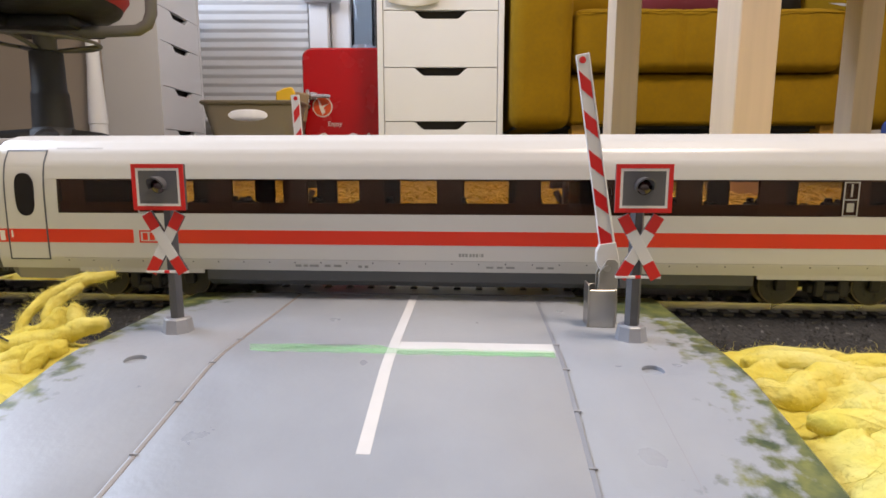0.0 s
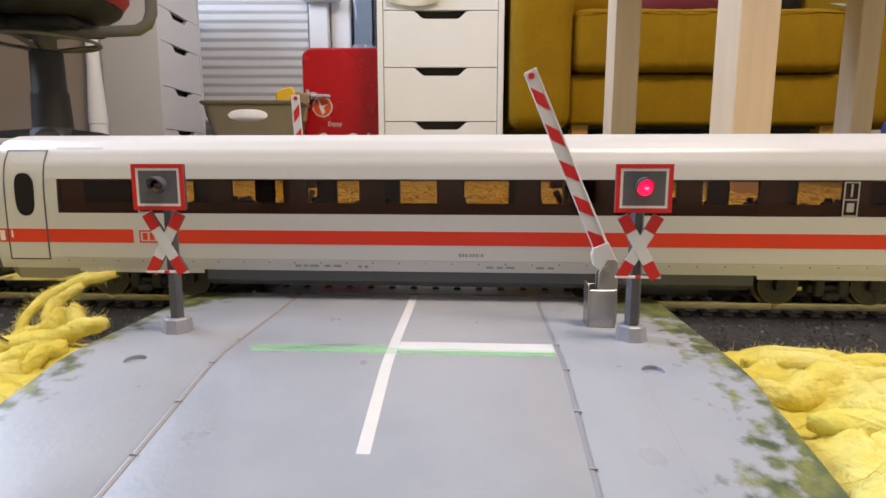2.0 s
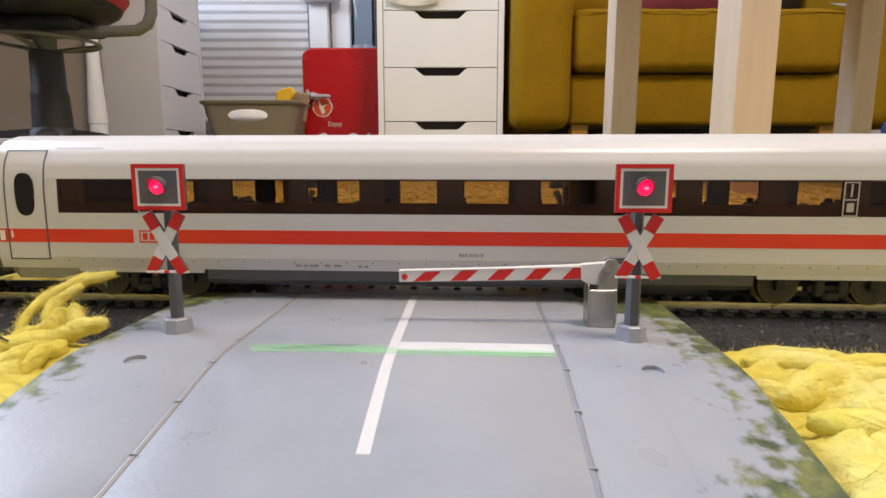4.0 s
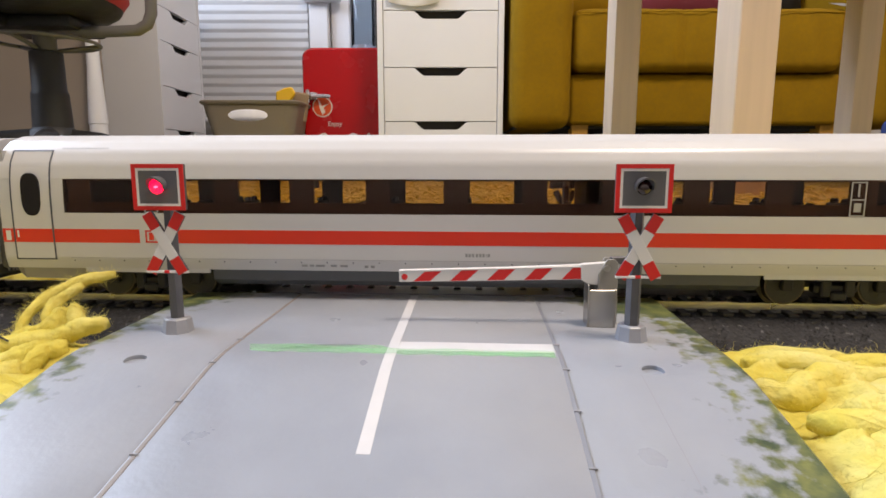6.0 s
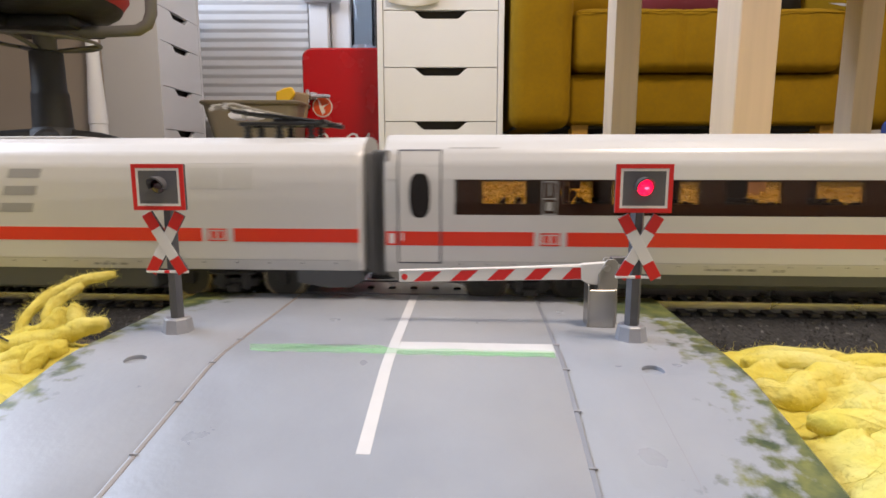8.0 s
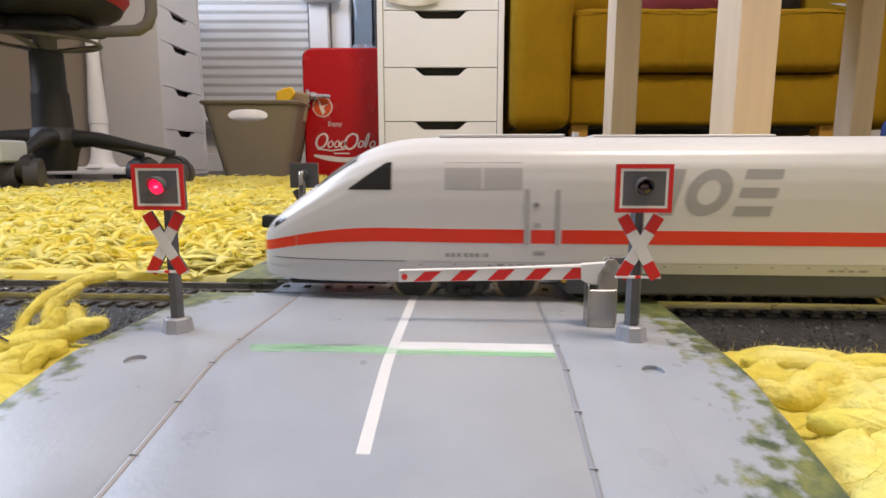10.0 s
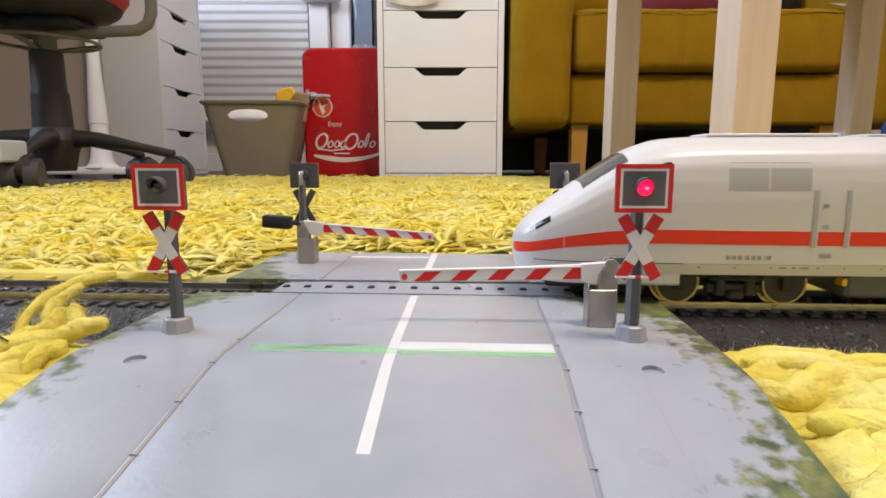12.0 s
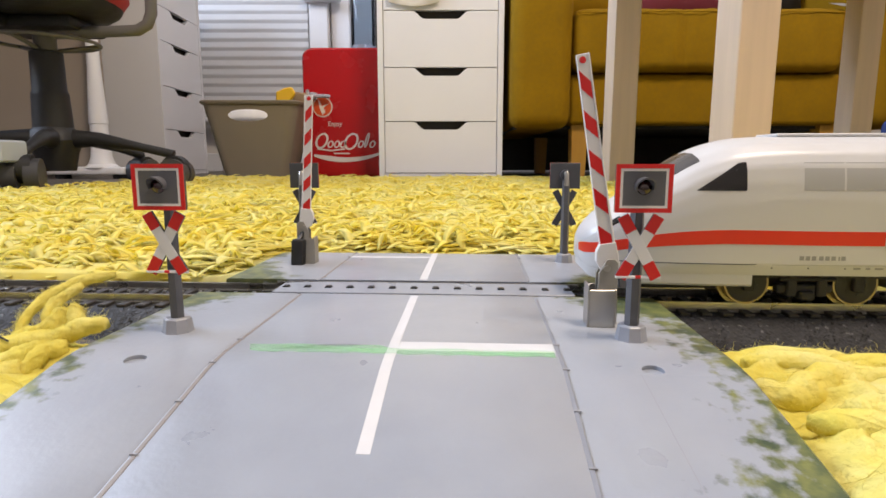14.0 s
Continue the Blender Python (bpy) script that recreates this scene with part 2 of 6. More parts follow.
# ------------------------------------------------------------------ rails and crossing (millimetres, in the track's axes)
def deck_material():
    """Grey moulded plastic with printed grass along the outer borders."""
    m = M_ROAD.copy()
    m.name = "deck_plastic"
    nt = m.node_tree
    n, l = nt.nodes, nt.links
    b = n["Principled BSDF"]
    base = b.inputs["Base Color"].links[0].from_socket
    tc = n.new("ShaderNodeTexCoord")
    sep = n.new("ShaderNodeSeparateXYZ")
    l.new(tc.outputs["Object"], sep.inputs[0])

    def op(kind, a, c):
        o = n.new("ShaderNodeMath")
        o.operation = kind
        for i, v in enumerate((a, c)):
            if v is None:
                continue
            if isinstance(v, (int, float)):
                o.inputs[i].default_value = v
            else:
                l.new(v, o.inputs[i])
        return o.outputs[0]

    ax, ay = op("ABSOLUTE", sep.outputs[0], None), op("ABSOLUTE", sep.outputs[1], None)
    near = op("MULTIPLY", op("MAXIMUM", op("SUBTRACT", 0.034, ay), 0.0), 0.66)
    fray = n.new("ShaderNodeTexNoise")
    fray.inputs["Scale"].default_value, fray.inputs["Detail"].default_value = 330, 8
    l.new(tc.outputs["Object"], fray.inputs["Vector"])
    wide = n.new("ShaderNodeTexNoise")
    wide.inputs["Scale"].default_value, wide.inputs["Detail"].default_value = 28, 2
    l.new(tc.outputs["Object"], wide.inputs["Vector"])
    v = op("ADD", op("ADD", ax, near), op("MULTIPLY", op("SUBTRACT", fray.outputs["Fac"], 0.5), 0.034))
    v = op("ADD", v, op("MULTIPLY", op("SUBTRACT", wide.outputs["Fac"], 0.5), 0.020))
    v = op("SUBTRACT", v, op("MULTIPLY", op("GREATER_THAN", sep.outputs[0], 0.0), 0.0014))
    v = op("ADD", v, op("MULTIPLY", op("MULTIPLY", op("MAXIMUM", op("SUBTRACT", ay, 0.084), 0.0), 0.42), op("GREATER_THAN", sep.outputs[0], 0.0)))
    mr = n.new("ShaderNodeMapRange")
    mr.inputs["From Min"].default_value, mr.inputs["From Max"].default_value = 0.0568, 0.0632
    l.new(v, mr.inputs[0])
    tint = n.new("ShaderNodeTexNoise")
    tint.inputs["Scale"].default_value, tint.inputs["Detail"].default_value = 260, 6
    l.new(tc.outputs["Object"], tint.inputs["Vector"])
    cr = n.new("ShaderNodeValToRGB")
    cr.color_ramp.elements[0].position, cr.color_ramp.elements[0].color = 0.38, (0.048, 0.072, 0.040, 1)
    cr.color_ramp.elements[1].position, cr.color_ramp.elements[1].color = 0.64, (0.17, 0.185, 0.06, 1)
    l.new(tint.outputs["Fac"], cr.inputs[0])
    mix = n.new("ShaderNodeMix")
    mix.data_type = "RGBA"
    l.new(mr.outputs[0], mix.inputs["Factor"])
    l.new(base, mix.inputs["A"])
    l.new(cr.outputs[0], mix.inputs["B"])
    l.new(mix.outputs["Result"], b.inputs["Base Color"])
    return m


M_DECK = deck_material()


def deck_z(y):
    """Height of the road along the crossing: level by the rails, then a ramp."""
    a = abs(y)
    return float(np.interp(a, [0, 60, 66, 77, 90, 97, 110, 122], [10.5, 10.5, 10.0, 7.9, 5.4, 4.1, 2.0, 0.6]))


crossing = thing("level_crossing", on_track(0, 0, 0), "grey plastic toy level crossing with printed grass borders", "level crossing")


def ramp(sign, holes, edge):
    b = B()
    ys = [9.6, 14, 20, 30, 40, 50, 58, 60, 62, 66, 70, 77, 84, 90, 97, 104, 110, 122]
    rings = []
    for y in ys:
        z = deck_z(y)
        rings.append([(x * sign, sign * y, zz) for x, zz in
                      [(-edge[1], -0.2), (0.3 - edge[1], z - 0.5), (0.9 - edge[1], z), (-45, z), (-34, z), (-33.4, z - 0.25), (-32.8, z), (-16, z), (0, z),
                       (16, z), (32.8, z), (33.4, z - 0.25), (34, z), (45, z), (edge[0] - 0.9, z), (edge[0] - 0.3, z - 0.5), (edge[0], -0.2)]])
    loft(b, rings, closed=True, caps=True)
    me = mesh_of("ramp", b, M_DECK, True, 25)
    ob = new("approach_ramp", me)
    if holes:
        for x in (-48.2, 48.8):
            cut = new("cutter", mesh_of("cutter", tube(B(), (x, -64.0, 9.55), (x, -64.0, 13), 2.0, n=28), M_HOLE, True))
            mod = ob.modifiers.new("hole", "BOOLEAN")
            mod.object, mod.operation, mod.solver = cut, "DIFFERENCE", "EXACT"
            bpy.context.view_layer.update()
            cooked = bpy.data.meshes.new_from_object(ob.evaluated_get(bpy.context.evaluated_depsgraph_get()))
            ob.modifiers.clear()
            ob.data = cooked
            bpy.data.objects.remove(cut)
    ob.parent = crossing
    return ob


ramp(1, False, (63.5, 63.5))
ramp(-1, True, (63.3, 65.9))

# inner plate between the rails, with the row of contact studs
b = B()
plate(b, [(-42.5, -7.0), (44.5, -7.0), (44.5, 6.6), (38, 7.2), (-34, 7.2), (-42.5, 5.2)], "z", 8.2, 10.3, 0.15)
part("inner_plate", b, M_ROAD, crossing)
stud_mesh = None
for i in range(14):
    x = -40.2 + 6.42 * i
    if stud_mesh is None:
        b = B()
        plate(b, [(-1.15, 0), (-0.7, 0.55), (0.7, 0.55), (1.15, 0)], "y", -0.9, 0.9, 0.12)
        stud_mesh = mesh_of("contact_stud", b, M_BLACK, True, None)
    st = new("contact_stud", stud_mesh)
    st.parent = crossing
    st.location = (x / 1000, -0.0004, 0.01028)

# kerb strips with small clips
for side, mat in ((-1, material("kerb_brown", (0.23, 0.205, 0.185), 0.5, scale=200)), (1, material("kerb_slate", (0.22, 0.235, 0.27), 0.32, scale=200))):
    for sgn in (-1, 1):
        b = B()
        ys = [11, 30, 45, 58, 60, 62, 66, 70, 77, 84, 90, 97, 104, 110, 118]
        w = 0.42
        rings = []
        for y in ys:
            z = deck_z(y)
            x = 32.95 if side > 0 else -32.5
            rings.append([(x - w, sgn * y, z - 0.2), (x - w, sgn * y, z + 0.03), (x - w * 0.4, sgn * y, z + 0.09), (x + w * 0.7, sgn * y, z + 0.08), (x + w, sgn * y, z - 0.2)])
        loft(b, rings, closed=True, caps=True)
        kerb = part("kerb", b, mat, crossing, smooth=30)
        clip = None
        for y in (52, 64.8, 77.3, 90.2, 103):
            if clip is None:
                clip = mesh_of("clip", box(B(), -0.62, 0.62, -0.22, 0.22, 0, 0.28, 0.06), M_FOOT, True, None)
            c = new("clip", clip)
            c.parent = kerb
            c.location = (0.0331 if side > 0 else -0.0327, sgn * y / 1000, deck_z(y) / 1000)

# painted lines: strips that follow the road
def strip(x0, x1, y0, y1, lift, n=14, drift=0.0):
    b = B()
    rings = []
    knots = sorted({y0, y1, *[s * k for s in (-1, 1) for k in (14, 20, 30, 40, 50, 58, 60, 62, 66, 70, 77, 84, 90, 97) if y0 < s * k < y1]})
    for y in knots:
        z = deck_z(y)
        d = drift * (y + 10)
        rings.append([(x0 + d, y, z - 0.05), (x0 + d, y, z + lift), (x1 + d, y, z + lift), (x1 + d, y, z - 0.05)])
    return loft(b, rings, closed=True, caps=True)


part("centre_line", strip(-1.45, 0.65, -88.6, -10.8, 0.05, drift=-0.0122), M_LINE, crossing, smooth=None)
part("centre_line", strip(-1.2, 1.2, 10.8, 88.9, 0.05), M_LINE, crossing, smooth=None)
part("stop_line", strip(1.24, 32.3, -56.7, -51.5, 0.05, 2), M_LINE, crossing, smooth=None)
part("stop_line", strip(-32.6, -1.22, 51.4, 54.6, 0.05, 2), M_LINE, crossing, smooth=None)


def ink_material():
    """Streaky green felt-pen, thin enough to let the road show between the strokes."""
    m = M_GREENINK
    nt = m.node_tree
    n, l = nt.nodes, nt.links
    tc = n.new("ShaderNodeTexCoord")
    mp = n.new("ShaderNodeMapping")
    mp.inputs["Scale"].default_value = (60, 700, 1)
    l.new(tc.outputs["Object"], mp.inputs[0])
    no = n.new("ShaderNodeTexNoise")
    no.inputs["Scale"].default_value, no.inputs["Detail"].default_value = 1.0, 5
    l.new(mp.outputs[0], no.inputs["Vector"])
    mr = n.new("ShaderNodeMapRange")
    mr.inputs["From Min"].default_value, mr.inputs["From Max"].default_value = 0.34, 0.66
    mr.inputs["To Min"].default_value, mr.inputs["To Max"].default_value = 0.10, 0.36
    l.new(no.outputs["Fac"], mr.inputs[0])
    l.new(mr.outputs[0], n["Principled BSDF"].inputs["Alpha"])
    return m


ink_material()
b = B()
up = [(x, -54.9 - 0.35 * math.sin(x * 0.4) + (0.5 if x < -2 else -0.9)) for x in np.linspace(-29.5, 32, 24)]
lo = [(x, -58.9 + 0.45 * math.sin(x * 0.9 + 1) - (0.3 if x > 0 else 0)) for x in np.linspace(32, -28, 24)]
plate(b, up + lo, "z", 10.53, 10.575)
part("marker_stain", b, M_GREENINK, crossing, "faded green felt-pen streak", smooth=None)
b = B()
for i in range(3):
    path_tube(b, [(-24 + 3 * i, -57.6 + 1.3 * i, 10.575), (-17 + 2 * i, -56.2 + 0.9 * i, 10.575), (-9 + i, -55.6 + 0.9 * i, 10.565)], 0.03, 5)
part("pen_scratch", b, M_POST, crossing, "thin dark pen scratches")

part("panel_seam", strip(45.0, 45.16, -97, -66, 0.012, drift=-0.02), M_FOOT, crossing, "hairline seam in the plastic", smooth=None)

# track: ballast bed, rails, sleepers, studs
track = thing("railway_track", on_track(0, 0, 0), "toy railway track with brown sleepers on a dark ballast bed", "railway track")
for s0, s1 in ((-560, -63.6), (63.6, 620)):
    b = B()
    n = int(abs(s1 - s0) / 4)
    rings = []
    for i in range(n + 1):
        x = s0 + (s1 - s0) * i / n
        j = lambda k: 0.5 * noise.noise(Vector((x * 0.35, k * 7.3, 0)))
        rings.append([(x, -23 + j(1), 0), (x, -18.5 + j(2), 3.0 + j(3)), (x, -14.2 + j(4), 6.4 + j(5) * 0.5), (x, -9, 6.7 + j(6) * 0.4), (x, 0, 6.7), (x, 9, 6.7),
                      (x, 14.2, 6.4), (x, 18.5, 3.0 + j(8)), (x, 23 + j(9), 0)])
    loft(b, rings, closed=True, caps=True)
    tagged(part("ballast_bed", b, M_BALLAST, track, "dark grey granular ballast", smooth=50), kind="")
# loose grains on the visible shoulders
b = B()
rng = random.Random(5)
for i in range(5200):
    left = rng.random() < 0.45
    x = rng.uniform(-170, -64) if left else rng.uniform(64, 170)
    y = -rng.uniform(10, 22.5)
    z = float(np.interp(-y, [9, 14.2, 18.5, 23], [6.7, 6.4, 3.0, 0]))
    r = rng.uniform(0.12, 0.34)
    m = Matrix.Translation((x, y, z)) @ Euler((rng.random() * 3, rng.random() * 3, 0)).to_matrix().to_4x4() @ Matrix.Diagonal((r, r * 0.8, r * 0.6, 1))
    v = [bm_v for bm_v in (b.verts.new(m @ Vector(p)) for p in ((1, 0, 0), (-1, 0, 0), (0, 1, 0), (0, -1, 0), (0, 0, 1), (0, 0, -1)))]
    for q in ((0, 2, 4), (2, 1, 4), (1, 3, 4), (3, 0, 4), (2, 0, 5), (1, 2, 5), (3, 1, 5), (0, 3, 5)):
        b.faces.new([v[k] for k in q])
tagged(part("ballast_grit", b, M_BALLAST, track, "loose dark ballast grains", smooth=None), kind="stuff")
for y in (-8.25, 8.25):
    for a, c, top in ((-560, -46, 9.35), (-46, 48, 10.1), (48, 620, 9.35)):
        b = B()
        prof = [(-1.1, 6.8), (-1.1, 7.2), (-0.3, 7.5), (-0.3, top - 0.7), (-0.55, top - 0.55), (-0.55, top), (0.55, top), (0.55, top - 0.55), (0.3, top - 0.7), (0.3, 7.5), (1.1, 7.2), (1.1, 6.8)]
        plate(b, [(y + u, v) for u, v in prof], "x", a, c)
        part("rail", b, M_RAIL, track, smooth=None)
sl = mesh_of("sleeper", box(B(), -1.35, 1.35, -13.2, 13.2, 6.5, 7.45, 0.2), M_SLEEPER, True, None)
for i in range(-30, 31):
    x = i * 5.6
    if abs(x) < 66:
        continue
    o = new("sleeper", sl)
    o.parent = track
    o.location = (x / 1000, 0, 0)
b = B()
for i in list(range(-95, -30)) + list(range(31, 105)):
    box(b, i * 5.6 - 1.35, i * 5.6 + 1.35, -13.2, 13.2, 6.5, 7.45)
tagged(part("far_sleepers", b, M_SLEEPER, track, smooth=None), kind="stuff")
b = B()
for i in range(-30, 31):
    if abs(i * 5.6) > 46:
        box(b, i * 5.6 - 0.5, i * 5.6 + 0.5, -0.5, 0.5, 7.3, 8.6, 0.15)
tagged(part("track_studs", b, M_RAIL, track, smooth=None), kind="stuff")


# ------------------------------------------------------------------ warning signs
def bar_between(b, p, q, w, y0, y1):
    (x0, z0), (x1, z1) = p, q
    d = Vector((x1 - x0, z1 - z0)).normalized()
    nx, nz = -d[1] * w / 2, d[0] * w / 2
    return plate(b, [(x0 + nx, z0 + nz), (x1 + nx, z1 + nz), (x1 - nx, z1 - nz), (x0 - nx, z0 - nz)], "y", y0, y1, 0.06)


def frame_ring(b, w, h, t, zc, y0, y1):
    box(b, -w / 2, w / 2, y0, y1, zc + h / 2 - t, zc + h / 2)
    box(b, -w / 2, w / 2, y0, y1, zc - h / 2, zc - h / 2 + t)
    box(b, -w / 2, -w / 2 + t, y0, y1, zc - h / 2 + t, zc + h / 2 - t)
    box(b, w / 2 - t, w / 2, y0, y1, zc - h / 2 + t, zc + h / 2 - t)
    return b


def warning_sign(m, label):
    t = thing("crossing_signal", m, label, "warning sign", "signals at the crossing")
    b = B()
    loft(b, [[(r * math.cos(a), r * math.sin(a), z) for a in [math.pi / 8 + k * math.pi / 4 for k in range(8)]]
             for r, z in ((3.35, 0), (3.2, 0.5), (2.85, 2.9), (2.5, 3.2))], closed=True, caps=True)
    part("foot", b, M_FOOT, t, "light grey tapered foot", smooth=20)
    b = B()
    loft(b, [[(r * math.cos(a), r * math.sin(a), z) for a in [k * math.pi / 3 for k in range(6)]] for r, z in ((1.55, 3.0), (1.5, 15), (1.35, 30))], closed=True, caps=True)
    part("post", b, M_POST, t, smooth=20)
    zc = 31.75
    board = part("board", box(B(), -5.45, 5.45, -3.7, -2.7, zc - 4.7, zc + 4.7, 0.12), M_BACK, t, "dark grey signal board")
    part("red_border", frame_ring(B(), 10.98, 9.5, 0.85, zc, -3.95, -3.65), M_RED, board, "red border", smooth=None)
    part("white_border", frame_ring(B(), 9.24, 7.76, 0.5, zc, -3.88, -3.65), M_SIGNWHITE, board, "white inner border", smooth=None)
    part("board_face", box(B(), -4.12, 4.12, -3.80, -3.65, zc - 3.38, zc + 3.38), M_BOARD, board, smooth=None)
    # hood over the lens
    b = B()
    rings = []
    for k in range(13):
        a = radians(-20 + 220 * k / 12)
        c, s = math.cos(a), math.sin(a)
        d = 1.2 + 1.5 * max(0, math.sin(a))
        rings.append([(1.95 * c, -3.8, zc + 0.3 + 1.95 * s), (1.9 * c, -3.8 - d, zc + 0.3 + 1.9 * s), (1.6 * c, -3.8 - d, zc + 0.3 + 1.6 * s), (1.55 * c, -3.8, zc + 0.3 + 1.55 * s)])
    loft(b, rings, closed=True, caps=True)
    part("hood", b, M_BOARD, board, smooth=40)
    part("lens", ball(B(), (0, -3.75, zc + 0.2), 1.5, squash=(1, 0.55, 1)), M_LENS, t, "dark round lens")
    # lamp tube on the back
    b = tube(B(), (0, -2.75, zc + 0.25), (0, -0.85, zc + 0.25), 2.0, 1.85, 20)
    part("lamp_tube", b, M_BACK, t)
    b = B()
    path_tube(b, [(0.0, -1.1, zc + 1.0), (0.0, 0.3, zc + 0.9), (0.0, 0.9, zc + 0.0), (0.0, 0.9, zc - 3.6)], 0.85, 10)
    part("cable_sleeve", b, M_STEEL, t, "silver sleeve on the back")
    # the cross
    y0, y1 = -2.9, -2.1
    for sx in (-1, 1):
        top, bot = (sx * 3.55, 26.2), (-sx * 3.55, 13.6)
        lerp = lambda f: (top[0] + (bot[0] - top[0]) * f, top[1] + (bot[1] - top[1]) * f)
        yy = 0 if sx < 0 else 0.12
        b = bar_between(B(), lerp(0), lerp(1), 2.3, y0 + yy + 0.1, y1)
        cross = part("cross_arm", b, M_BACK, t, smooth=None)
        part("white_field", bar_between(B(), lerp(0.25), lerp(0.75), 2.3, y0 - 0.05 + yy, y0 + 0.1 + yy), M_SIGNWHITE, cross, "white middle", smooth=None)
        part("red_end", bar_between(B(), lerp(0.0), lerp(0.25), 2.3, y0 - 0.05 + yy, y0 + 0.1 + yy), M_RED, cross, "red end", smooth=None)
        part("red_end", bar_between(B(), lerp(0.75), lerp(1.0), 2.3, y0 - 0.05 + yy, y0 + 0.1 + yy), M_RED, cross, "red end", smooth=None)
    rod = part("cross_rod", tube(B(), (-4.5, -2.6, 13.8), (4.5, -2.6, 13.8), 0.32, n=8), M_SIGNWHITE, t, "thin white rod")
    part("red_sleeve", tube(B(), (-0.55, -2.6, 13.8), (0.55, -2.6, 13.8), 0.36, n=8), M_RED, rod)
    # glowing lamp element; it slides forward into the lens when lit
    g = part("lamp", ball(B(), (0, 0, 0), 1.6, squash=(1, 0.42, 1)), M_GLOW, t, "red signal lamp")
    part("lamp_core", ball(B(), (0.15, -0.55, -0.1), 0.40, 10, 6, (1.3, 0.5, 0.8)), M_GLOWCORE, g)
    g.location = (0, -0.0017, (zc + 0.2) / 1000)
    return t, g


SIGN_A, GLOW_A = warning_sign(on_track(-48.9, -46.6, 10.5), "red-bordered crossing signal with white cross on the road edge")
SIGN_B, GLOW_B = warning_sign(on_track(49.4, -46.6, 10.5), "red-bordered crossing signal with white cross beside the barrier")
warning_sign(on_track(49.2, 46.6, 10.5, 180), "crossing signal seen from its dark grey back")
warning_sign(on_track(-48.9, 46.6, 10.5, 180), "crossing signal seen from its dark grey back, behind a barrier")


# ------------------------------------------------------------------ barriers
PIVOT = Matrix.Translation((0.0004, 0, 0.0134))
PIVOT_NEAR = Matrix.Translation((0.0020, 0, 0.0124))


def barrier(m, label, steel, weight, reach=1.0):
    t = thing("barrier", m, label, "barrier", "barriers of the crossing")
    mat = M_STEEL if steel else M_HOUSING
    b = B()
    box(b, -3.2, -2.8, -2.5, 2.5, 0, 9.8, 0.1)
    box(b, 2.7, 3.1, -2.5, 2.5, 0, 8.8, 0.1)
    box(b, -2.8, 2.7, -2.5, -2.1, 0, 8.6, 0.1)
    box(b, -2.8, 2.7, 2.1, 2.5, 0, 9.2, 0.1)
    box(b, -2.8, 2.7, -2.1, 2.1, 0, 7.0)
    part("housing", b, mat, t, "bent sheet housing")
    b = B()
    plate(b, [(-0.9, 6.5), (3.4, 6.5), (3.4, 14.6), (2.6, 15.4), (0.9, 15.4), (-0.9, 12.0)], "y", -1.7, -1.1, 0.08)
    plate(b, [(-0.9, 6.5), (3.4, 6.5), (3.4, 14.6), (2.6, 15.4), (0.9, 15.4), (-0.9, 12.0)], "y", 1.1, 1.7, 0.08)
    part("bracket", b, M_HOUSING, t, "grey arm bracket")
    part("pivot_pin", tube(B(), (0.9, -2.1, 13.4), (0.9, 2.1, 13.4), 0.75, n=14), mat, t)
    part("side_clip", box(B(), 3.15, 3.8, -0.6, 0.6, 0.3, 6.8, 0.15), M_RAIL, t, "thin brass clip")
    # arm, pointing to -x from its pivot
    b = B()
    plate(b, [(-46.9 * reach, -1.25), (-46.9 * reach, 1.25), (-6.0, 1.85), (-6.0, -1.6)], "y", -0.55, 0.55, 0.1)
    box(b, -46.9 * reach, -5.5, -0.75, 0.75, 1.2, 1.55, 0.08)
    arm = part("arm", b, M_SIGNWHITE, t, "white arm with red slanted bands", smooth=None, m=PIVOT)
    b = B()
    plate(b, [(-6.6, -1.6), (-6.6, 1.95), (0.9, 2.3), (1.1, 0.2), (-0.4, -1.9), (-3.0, -2.9), (-5.2, -2.5)], "y", -0.95, 0.95, 0.12)
    part("arm_root", b, M_SIGNWHITE, arm, "white moulded arm root", smooth=None)
    for k in range(5):
        d = (40.5 - 8.25 * k) * reach
        hh = 1.16 + 0.07 * k
        x0, x1 = -d - 1.9, -d + 1.9
        sl = 1.35
        b = B()
        plate(b, [(x0 - sl, -hh), (x1 - sl if k < 4 else x1 - 0.4, -hh), (x1 + sl if k < 4 else x1 - 0.4, hh - 0.1), (x0 + sl, hh - 0.1)], "y", -0.64, 0.64)
        part("red_band", b, M_RED, arm, smooth=None)
    part("red_dot", tube(B(), (-45.65 * reach, -0.66, -0.05), (-45.65 * reach, 0.66, -0.05), 0.72, n=16), M_RED, arm)
    if weight:
        b = B()
        path_tube(b, [(1.5, 0.6, 0.6), (3.2, 1.6, 1.2), (5.0, 3.4, 1.4)], 0.9, 10)
        box(b, 4.2, 14.6, 1.4, 6.0, -0.9, 3.7, 0.9, 2)
        part("counterweight", b, M_BLACK, arm, "black counterweight block")
    else:
        part("arm_tail", box(B(), 0.2, 4.2, -0.2, 1.5, 1.6, 3.3, 0.2), M_POST, arm, "dark stub of the arm")
    return arm


ARM_NEAR = barrier(on_track(44.9, -36.2, 10.5), "red and white barrier arm on a bright metal housing", True, False, 1.023)
ARM_FAR = barrier(on_track(-45.3, 39.4, 10.5, 180), "red and white barrier arm with a black counterweight", False, True)

